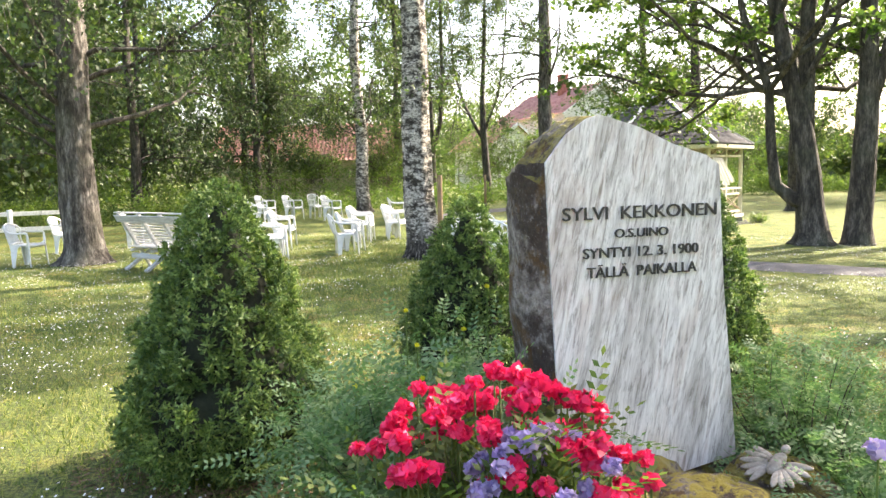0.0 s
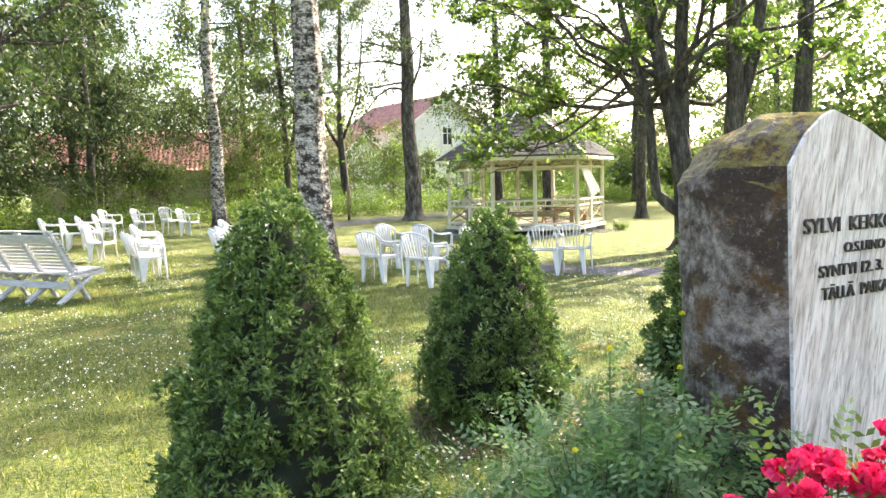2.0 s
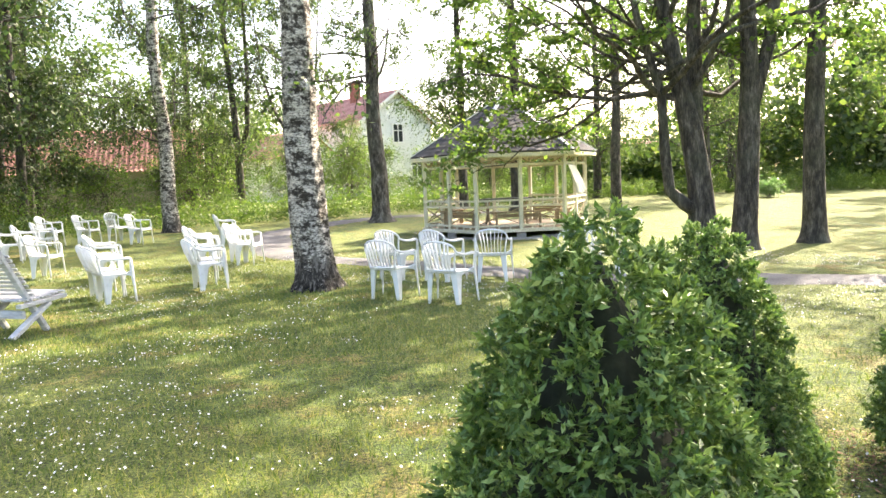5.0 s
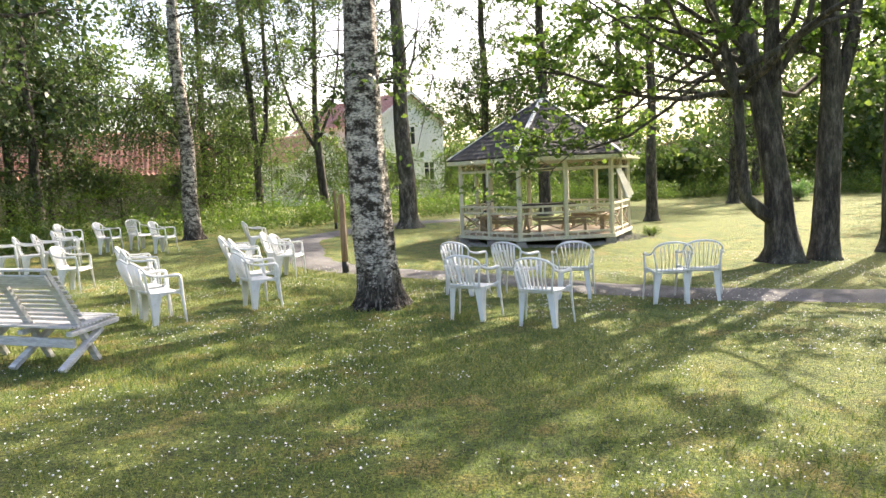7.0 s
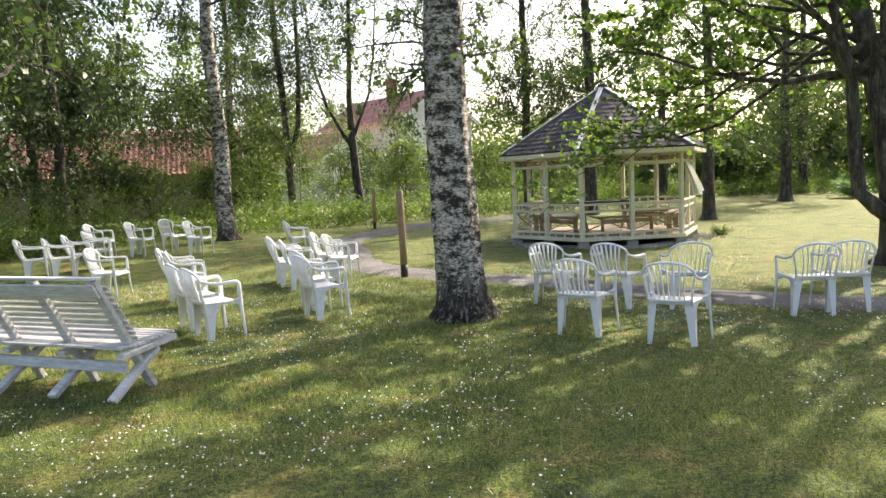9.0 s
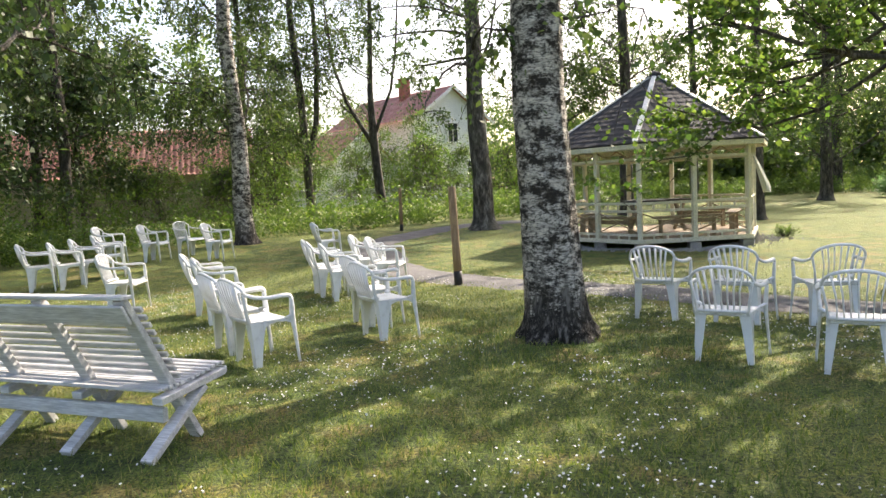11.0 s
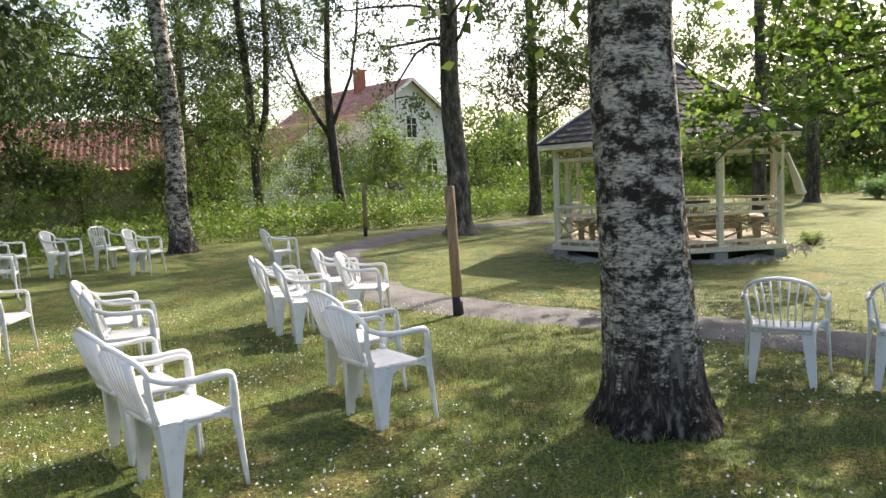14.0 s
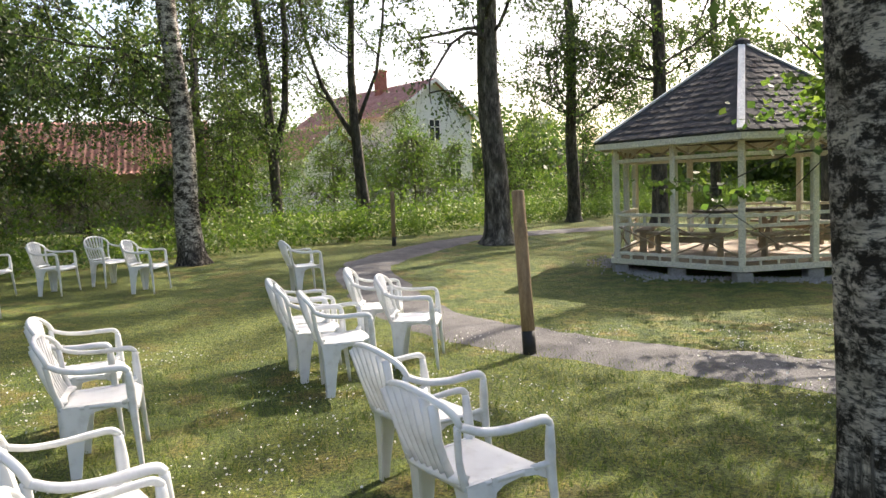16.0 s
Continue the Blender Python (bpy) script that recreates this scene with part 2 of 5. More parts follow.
def quads_mesh(name, verts, mat, parent=None, label="", per=4):
    """A mesh of loose faces with per corners each, from an array (n, per, 3)."""
    n = len(verts)
    me = bpy.data.meshes.new(name)
    me.vertices.add(n * per)
    me.vertices.foreach_set("co", np.ascontiguousarray(verts, dtype=np.float32).ravel())
    me.loops.add(n * per)
    me.loops.foreach_set("vertex_index", np.arange(n * per, dtype=np.int32))
    me.polygons.add(n)
    me.polygons.foreach_set("loop_start", np.arange(0, n * per, per, dtype=np.int32))
    me.update(calc_edges=True)
    me.materials.append(mat)
    ob = new(name, me)
    if parent:
        ob.parent = parent
    if label:
        ob["label"] = label
    return ob


def unit(v):
    return v / (np.linalg.norm(v, axis=-1, keepdims=True) + 1e-9)


def leaves(centres, size, rng, droop=0.3, narrow=0.62, along=None, spread=1.0):
    """Pointed leaf quads (n, 4, 3) at the centres."""
    n = len(centres)
    d = unit(rng.normal(size=(n, 3)) * spread + (0 if along is None else along) + np.array([0, 0, -droop]))
    s = unit(np.cross(d, rng.normal(size=(n, 3))))
    L = (size * rng.uniform(0.6, 1.3, n))[:, None]
    w = L * narrow * 0.5
    base = centres - d * L * 0.5
    midp = centres - d * L * 0.06
    nrm = np.cross(d, s) * L * 0.08
    return np.stack([base, midp + s * w + nrm, base + d * L, midp - s * w + nrm], 1)


def curve_pts(p, d, length, steps, rng, wander=0.15, lift=0.0):
    p, d = np.array(p, float), np.array(d, float)
    d /= np.linalg.norm(d)
    out = [p.copy()]
    for i in range(steps):
        d = d + rng.normal(size=3) * wander + np.array([0, 0, lift])
        d /= np.linalg.norm(d)
        p = p + d * length / steps
        out.append(p.copy())
    return out


def sprays(cent, outward, per, clump, lsize, rng, droop, flat, twigs=3):
    """Leaves along thin twigs that leave each clump centre: leaf quads and three-sided twig quads."""
    n = len(cent) * twigs
    c = np.repeat(cent, twigs, 0)
    o = np.repeat(outward, twigs, 0)
    d = unit(unit(o) * 0.75 + rng.normal(size=(n, 3)) * np.array([0.7, 0.7, 0.7 - 0.45 * flat]) + np.array([0, 0, -droop]))
    ln = clump * rng.uniform(1.0, 2.7, n)
    bow = np.array([0, 0, -0.35 * droop])
    k = max(3, per // twigs)
    u = rng.random((n, k)) ** 0.8
    off = rng.normal(size=(n, k, 3)) * (0.16 * ln[:, None, None]) * np.array([1, 1, 1 - 0.55 * flat]) * (0.45 + 0.55 * u[..., None])
    p = c[:, None, :] + d[:, None, :] * (u * ln[:, None])[..., None] + bow * ((u ** 2) * ln[:, None])[..., None] + off
    p = p.reshape(-1, 3)
    dd = np.repeat(d, k, 0)
    m = len(p)
    ax = unit(dd * 0.5 + rng.normal(size=(m, 3)) * 0.75 + np.array([0, 0, -0.45 * droop]))
    face = rng.normal(size=(m, 3)) + np.array([0, 0, 1.6 * flat])
    sd = unit(np.cross(ax, face))
    L = (lsize * rng.uniform(0.6, 1.3, m))[:, None]
    w = L * (0.33 + 0.12 * flat)
    base = p - ax * L * 0.5
    mid = p - ax * L * 0.06
    nr = np.cross(ax, sd) * L * 0.10
    lv = np.stack([base, mid + sd * w + nr, base + ax * L, mid - sd * w + nr], 1)
    lv = lv[p[:, 2] > 1.2]
    e1 = unit(np.cross(d, np.array([0.31, 0.77, 0.55])))
    e2 = np.cross(d, e1)
    tip = c + d * ln[:, None] + bow * ln[:, None]
    r0 = (0.006 + 0.004 * ln)[:, None]
    tq = []
    for i in range(3):
        a0, a1 = 2.0944 * i, 2.0944 * (i + 1)
        v0 = e1 * math.cos(a0) + e2 * math.sin(a0)
        v1 = e1 * math.cos(a1) + e2 * math.sin(a1)
        tq.append(np.stack([c + v0 * r0, c + v1 * r0, tip + v1 * 0.002, tip + v0 * 0.002], 1))
    return lv, np.concatenate(tq)


def tree(name, x, y, r, height, crown0, crown_r, mat_bark, mat_leaf, nclump, per, lsize, label, seed, lean=(0, 0), flare=1.6, limbs=14,
         sides=12, clump=0.38, extra_limbs=(), stems=None, lowbias=1.0, droop=0.6, flat=0.0, upsweep=0.0):
    rng = np.random.default_rng(seed)
    root = tagged(empty(name, pose(x, y, ground_z(x, y) - 0.03)), label, "tree", "park trees")
    if stems is None:
        pts, rad = [], []
        for z in [-0.05, 0.05, 0.12, 0.2, 0.32, 0.5, 0.8, 1.2, 1.7, 2.3, 3.0, 4.0, 5.5, 7.5, 10, 13, height]:
            if z > height:
                continue
            f = max(0, z / height)
            wob = 0.05 * math.sin(z * 1.1 + seed) * min(1, max(0, z) / 3)
            pts.append((lean[0] * z + wob, lean[1] * z + 0.6 * wob, z))
            rad.append(r * (1 - 0.93 * f ** 0.9) * (1 + (flare - 1) * math.exp(-max(0, z) / 0.16)))
        stems = [(pts, rad)]
    for k, (pts, rad) in enumerate(stems):
        part("trunk", tube(pts, rad, sides, rough=0.16), mat_bark, root)
    cent, outw = [], []

    def limb(p, d, length, r0, bare=0.25, cl=6):
        c = curve_pts(p, d, length, 7, rng, 0.22, 0.02 + upsweep)
        part("limb", tube([tuple(q) for q in c], [r0 * (1 - 0.85 * i / 7) for i in range(8)], 6, cap=False), M_bark, root)
        # side branches carry the leaf sprays
        nb = max(2, cl // 3)
        for j in range(nb):
            f = bare + (1 - bare) * (j + rng.random()) / nb
            i0 = min(6, int(f * 7))
            q = c[i0]
            ax = c[i0 + 1] - c[i0]
            side = unit(np.cross(ax, [0, 0, 1.0])) * (1 if j % 2 else -1)
            bd = unit(ax) * 0.8 + side * rng.uniform(0.5, 1.1) + np.array([0, 0, rng.uniform(-0.1, 0.5)])
            bl = length * rng.uniform(0.16, 0.36)
            bc = curve_pts(q, bd, bl, 4, rng, 0.25, -0.05 * droop)
            part("branch", tube([tuple(v) for v in bc], [max(0.006, r0 * 0.42 * (1 - 0.2 * i)) for i in range(5)], 3, cap=False), M_bark, root)
            for _ in range(max(1, round(cl / nb))):
                t = rng.integers(1, 5)
                cent.append(bc[t] + rng.normal(size=3) * 0.10)
                outw.append(bc[t] - bc[t - 1])

    tp = np.array(stems[0][0])
    for i in range(limbs):
        f = rng.random() ** lowbias
        z = crown0 + (height * 0.96 - crown0) * f
        sp = np.array(stems[i % len(stems)][0])
        z = min(z, sp[-1][2] * 0.98)
        p = np.array([np.interp(z, sp[:, 2], sp[:, a]) for a in range(3)])
        a = rng.uniform(0, 2 * math.pi)
        L = crown_r * (1.0 - 0.55 * f) * rng.uniform(0.7, 1.1)
        limb(p, (math.cos(a), math.sin(a), rng.uniform(0.05, 0.85)), L, max(0.018, r * 0.17 * (1 - 0.6 * f)), 0.2, max(3, nclump // limbs))
    for (z, a, L, up) in extra_limbs:
        p = np.array([np.interp(z, tp[:, 2], tp[:, k]) for k in range(3)])
        limb(p, (math.cos(radians(a)), math.sin(radians(a)), up), L, min(r * 0.11, 0.018 + 0.009 * L), 0.35, 9 if L > 1.2 else 2)
    lv, tw = sprays(np.array(cent), np.array(outw), per, clump, lsize, rng, droop, flat)
    quads_mesh("crown", lv, mat_leaf, root)
    quads_mesh("twig_work", tw, M_bark, root)["kind"] = "stuff"
    return root


# ---------------------------------------------------------------- ground
def grid_axis(lo, hi, fine_lo, fine_hi, fine, coarse):
    a = [lo]
    while a[-1] < hi:
        a.append(a[-1] + (fine if fine_lo <= a[-1] < fine_hi else coarse))
    return a


gx = [-600, -200, -90] + grid_axis(-45, 45, -12, 14, 0.5, 3) + [90, 200, 600]
gy = [-600, -200, -90] + grid_axis(-45, 60, -20, 20, 0.5, 3) + [90, 200, 600]
gv = [(px, py, ground_z(px, py) + 0.02 * noise.noise(Vector((px * 0.5, py * 0.5, 0)))) for py in gy for px in gx]
gf = [(j * len(gx) + i, j * len(gx) + i + 1, (j + 1) * len(gx) + i + 1, (j + 1) * len(gx) + i) for j in range(len(gy) - 1) for i in range(len(gx) - 1)]
tagged(part("ground", (gv, gf), M_lawn), "mown park lawn with clover and worn yellowish patches", "lawn", kind="structure")


def spline(ctrl, n=12):
    out = []
    P = [Vector(c) for c in ctrl]
    P = [P[0] * 2 - P[1]] + P + [P[-1] * 2 - P[-2]]
    for i in range(1, len(P) - 2):
        for k in range(n):
            t = k / n
            a, b, c, d = P[i - 1:i + 3]
            out.append(0.5 * ((2 * b) + (c - a) * t + (2 * a - 5 * b + 4 * c - d) * t * t + (3 * b - a - 3 * c + d) * t ** 3))
    out.append(P[-2])
    return out


PATHLINE = [(16, -6.9, 0), (11, -5.6, 0), (7.6, -4.5, 0), (4.8, -3.4, 0), (2.3, -1.15, 0), (0.82, -0.1, 0), (-0.88, 1.75, 0), (-1.87, 4.6, 0),
            (-2.3, 6.8, 0), (-1.55, 9.2, 0), (-0.1, 11.8, 0), (2.2, 13.2, 0), (4.6, 14.2, 0)]
pl = spline(PATHLINE)
pv, pf = [], []
for i, c in enumerate(pl):
    t = (pl[min(i + 1, len(pl) - 1)] - pl[max(i - 1, 0)]).normalized()
    s = Vector((-t.y, t.x, 0))
    for k in range(7):
        w = (k / 6 - 0.5) * (1.05 + 0.25 * noise.noise(Vector((i * 0.35, k // 4 * 9.1, 3))))
        q = c + s * w
        edge = abs(k - 3) / 3
        pv.append((q.x, q.y, ground_z(q.x, q.y) + 0.035 - 0.035 * edge ** 2 + 0.012 * noise.noise(q * 3)))
    if i:
        for k in range(6):
            a = (i - 1) * 7 + k
            pf.append((a, a + 1, a + 8, a + 7))
tagged(part("path", (pv, pf), M_gravel), "narrow grey gravel footpath curving through the lawn", "path", kind="structure")


def path_dist(px, py):
    return min((c.x - px) ** 2 + (c.y - py) ** 2 for c in pl) ** 0.5


# ---------------------------------------------------------------- trees
BIRCH_L = "old birch with black and white bark beside the plastic chairs"
tree("birch_tree", 1.13, -3.88, 0.295, 19, 4.8, 5.0, M_birch, M_birchleaf, 340, 60, 0.088, BIRCH_L, 3, lean=(-0.035, 0.01), flare=1.55, limbs=24, sides=36, droop=0.9,
     extra_limbs=((2.9, 215, 0.75, 0.1), (3.1, 15, 0.8, 0.2), (3.3, 170, 0.6, 0.1)))
tree("birch_tree", -5.85, 7.7, 0.25, 19, 2.6, 3.6, M_birch, M_birchleaf, 300, 84, 0.075, "birch with pale bark at the edge of the undergrowth", 5, lean=(-0.02, 0), limbs=26, droop=1.0,
     extra_limbs=((2.8, 190, 2.4, 0.05), (3.4, 170, 2.8, 0.15), (3.9, 20, 1.6, 0.2), (4.4, 200, 2.5, 0.1)))
tree("birch_tree", 0.4, 10.4, 0.31, 20, 4.6, 3.8, M_greybark, M_birchleaf, 300, 72, 0.09, "slender dark-barked birch beside the gravel path", 7, lean=(-0.02, 0), limbs=28, lowbias=1.25, droop=1.0, sides=20, flare=1.9)
tree("birch_tree", -5.0, -5.8, 0.37, 15, 2.2, 4.2, M_greybark, M_shadedleaf, 300, 60, 0.10, "birch with a split white and dark trunk behind the bench", 9, limbs=26, lowbias=1.4, droop=0.8,
     extra_limbs=((2.0, 200, 2.2, 0.4), (1.9, 130, 2.2, 0.45), (2.4, 230, 2.2, 0.3)))
# maple: one heavy foot that forks high up, and a thin crooked side stem
mst = [([(0, 0, 0), (0, 0, 0.12), (0, 0, 0.3), (-0.04, 0, 0.7), (-0.09, 0, 1.4), (-0.24, 0.02, 2.4), (-0.44, 0.05, 3.2), (-0.72, 0.1, 4.6), (-1.1, 0.2, 8), (-1.2, 0.2, 14)], [0.48, 0.37, 0.30, 0.25, 0.225, 0.205, 0.16, 0.14, 0.10, 0.03]),
       ([(-0.16, 0.04, 2.0), (-0.14, 0.06, 2.8), (-0.16, 0.1, 4.4), (0.1, 0.2, 8), (0.2, 0.2, 14)], [0.16, 0.15, 0.13, 0.09, 0.03]),
       ([(-0.1, -0.02, 0.78), (-0.4, -0.05, 0.95), (-0.66, -0.06, 1.2), (-0.76, -0.1, 1.9), (-0.82, -0.12, 3.0), (-1.3, -0.3, 4.4), (-1.7, -0.4, 6.5)], [0.15, 0.125, 0.11, 0.095, 0.08, 0.065, 0.03])]
tree("maple_tree", 7.9, -0.75, 0.4, 14, 2.6, 5.2, M_bark, M_mapleleaf, 140, 84, 0.105, "big old maple with a forked trunk and a crooked side stem", 11, stems=mst, limbs=18, lowbias=1.8, upsweep=0.035, clump=0.42, droop=0.10, flat=1.0, sides=20,
     extra_limbs=((3.0, 140, 4.6, 0.24), (3.3, 165, 5.0, 0.22), (3.3, 120, 5.6, 0.20), (3.4, 185, 4.4, 0.2), (3.7, 150, 5.8, 0.18), (3.6, 100, 5.2, 0.18), (3.6, 215, 4.4, 0.2),
                  (3.4, 128, 6.2, 0.16), (3.8, 152, 6.2, 0.14), (4.2, 136, 6.6, 0.14), (2.9, 75, 4.0, 0.14), (3.4, 55, 4.4, 0.2), (4.0, 170, 5.6, 0.2)))
m2 = [([(0, 0, -0.05), (0, 0, 0.1), (0, 0, 0.4), (0.04, 0, 1.2), (0.09, 0, 2.4), (0.10, 0, 3.2), (0.06, 0, 4.6), (0, 0, 8), (0, 0, 15)], [0.36, 0.29, 0.24, 0.215, 0.20, 0.17, 0.14, 0.1, 0.03]),
      ([(0.09, 0, 2.5), (0.24, 0, 3.1), (0.48, 0.05, 3.9), (0.62, 0.1, 5.0), (0.9, 0.2, 9)], [0.14, 0.13, 0.12, 0.10, 0.03])]
tree("maple_tree", 8.7, -0.6, 0.22, 15, 3.4, 4.2, M_bark, M_mapleleaf, 110, 60, 0.115, "dark-barked park tree with a forked trunk", 13, stems=m2, limbs=22, droop=0.25, flat=1.0)
tree("maple_tree", 10.35, 0.15, 0.23, 16, 2.8, 4.2, M_bark, M_mapleleaf, 110, 60, 0.115, "dark-barked park tree at the lawn's shady side", 15, limbs=22, droop=0.25, flat=1.0)
# two slim trees with open, forked crowns in front of the white house
s1 = [([(0, 0, -0.05), (0, 0, 0.3), (-0.05, 0, 2.5), (-0.12, 0, 4.5), (-0.3, 0, 7), (-0.5, 0, 17)], [0.22, 0.17, 0.15, 0.13, 0.11, 0.02]),
      ([(-0.05, 0, 1.9), (0.1, 0, 2.6), (0.38, 0, 3.6), (0.5, 0, 5.5), (0.5, 0, 9), (0.6, 0, 15)], [0.10, 0.10, 0.10, 0.09, 0.06, 0.02])]
tree("park_tree", -5.7, 14.5, 0.16, 17, 2.4, 3.0, M_bark, M_birchleaf, 290, 92, 0.085, "slim twin-stemmed tree growing out of the undergrowth", 30, stems=s1, limbs=26, clump=0.45, sides=9, droop=0.7)
s2 = [([(0, 0, -0.05), (0, 0, 0.3), (-0.12, 0, 1.6), (-0.2, 0, 3.0), (-0.24, 0, 4.6), (-0.1, 0, 7), (0.1, 0, 15)], [0.24, 0.19, 0.16, 0.15, 0.11, 0.08, 0.02]),
      ([(-0.2, 0, 2.7), (-0.55, 0, 3.3), (-1.1, 0.1, 4.3), (-1.5, 0.1, 5.6), (-1.8, 0.1, 9)], [0.085, 0.075, 0.06, 0.045, 0.015]),
      ([(-0.2, 0, 3.0), (0.05, 0, 3.6), (0.5, -0.1, 4.6), (0.75, -0.1, 6), (1.0, -0.1, 9)], [0.075, 0.06, 0.05, 0.04, 0.015])]
tree("park_tree", -3.15, 14.6, 0.18, 15, 3.2, 2.8, M_bark, M_birchleaf, 230, 84, 0.085, "slim open-crowned tree forking in front of the white house", 32, stems=s2, limbs=24, clump=0.45, sides=9, droop=0.5)
# (8.7, 11.6) and the unseen (14.9, -2.0) are added to shade the lawn
for k, (tx, ty, tr, ht, c0, cr, *few) in enumerate(((-12.6, 12.0, 0.09, 13, 2.0, 3.0, 250), (8.7, 11.6, 0.2, 19, 6.0, 4.4, 190), (-11.8, 9.8, 0.19, 17, 1.7, 4.2, 420), (-15, 13.5, 0.22, 17, 1.8, 4.6, 380), (-9.2, 18.5, 0.2, 17, 2.6, 4.2, 300), (-16, 17, 0.2, 17, 2.4, 4.4, 320), (3.2, 16.5, 0.21, 19, 3.2, 3.4),
                                             (5.35, 14.5, 0.24, 20, 4.2, 3.6), (-17, 9, 0.2, 15, 1.2, 4), (-12.8, 4, 0.2, 16, 1.2, 5.0, 400),
                                             # (-13, -4), (22, -8), (29, 8): out of view, added for their shadows
                                             (-13, -4, 0.22, 15, 1.4, 4.2), (-10.5, -1, 0.18, 16, 1.8, 4.4, 330), (10, 23, 0.22, 19, 1.6, 4.4, 300), (18, 26.5, 0.24, 20, 1.4, 5.0, 300), (20, 9, 0.25, 15, 1.8, 4.2, 130), (14.9, -2.0, 0.24, 16, 2.2, 4.6, 260), (24, 17, 0.25, 16, 1.4, 4.5, 140), (14.5, 20, 0.25, 18, 1.4, 4.5, 260), (29, 8, 0.25, 16, 1.4, 4.5), (22, -8, 0.25, 16, 1.6, 4.5))):
    near = -18 < tx < 19 and ty > 3
    # trees on the left have their shade put into the leaf colour
    tree("park_tree", tx, ty, tr, ht, c0, cr, M_bark, M_shadedleaf if tx < -8 else M_birchleaf, few[0] if few else 240, (76 if tx < -8 else 84) if near else 44, (0.13 if tx < -8 else 0.1) if near else 0.18, "leafy deciduous tree growing out of the undergrowth, some added to shade the lawn", 40 + k, limbs=24, clump=0.50, sides=9, lowbias=1.1 if few else 1.9, droop=0.7)
for k, (tx, ty, ht) in enumerate(((-8.2, 17.5, 3.8), (-10.5, 20, 3.4), (-1.9, 18.5, 2.8), (-5.0, 20.5, 5.2), (1.6, 21.5, 2.8), (-13.5, 15.5, 3.2), (4.5, 22, 5), (-7.8, 24, 4.4), (7.5, 24.5, 5), (-8.6, 14.4, 2.6), (-10.8, 13.6, 2.4), (-7.4, 16.2, 3.8), (-4.0, 19.2, 3.8), (-0.9, 20.5, 2.6), (-2.7, 22.5, 4.6))):
    tree("sapling", tx, ty, 0.05, ht, 0.4, 1.6, M_bark, M_under, 120, 36, 0.085, "young light-green tree in front of the white house", 80 + k, limbs=16, clump=0.46, sides=7, lowbias=1.2)


# ---------------------------------------------------------------- undergrowth and far woods
def undergrowth():
    rng = np.random.default_rng(77)
    edge = spline([(-15, -2.5, 0), (-9.6, 3.0, 0), (-7.2, 8.0, 0), (-4.0, 10.6, 0), (-1.8, 12.6, 0), (2, 15.8, 0), (8, 21, 0), (16, 25, 0), (30, 27, 0)], 8)
    cen = []
    for i in range(len(edge) - 1):
        a, b = edge[i], edge[i + 1]
        d = b - a
        nrm = Vector((-d.y, d.x, 0)).normalized()
        for k in range(int(d.length * 34)):
            depth = rng.random() ** 1.5 * 6
            q = a + d * rng.random() + nrm * depth
            h = (0.66 + 0.2 * depth) * rng.uniform(0.5, 1.25) * (1 + 0.5 * noise.noise(q * 0.35))
            h = min(h, 1.7)
            cen.append((q.x, q.y, ground_z(q.x, q.y), h))
    cen = np.array(cen)
    per = 60
    c = np.repeat(cen, per, 0)
    f = rng.random(len(c)) ** 0.7
    p = np.stack([c[:, 0] + rng.normal(size=len(c)) * 0.16, c[:, 1] + rng.normal(size=len(c)) * 0.16, c[:, 2] + f * c[:, 3]], 1)
    ob = quads_mesh("undergrowth", leaves(p, 0.088, rng, 0.2, 0.55), M_under)
    tagged(ob, "dense nettles and tall weeds along the path", "undergrowth", kind="stuff")


undergrowth()


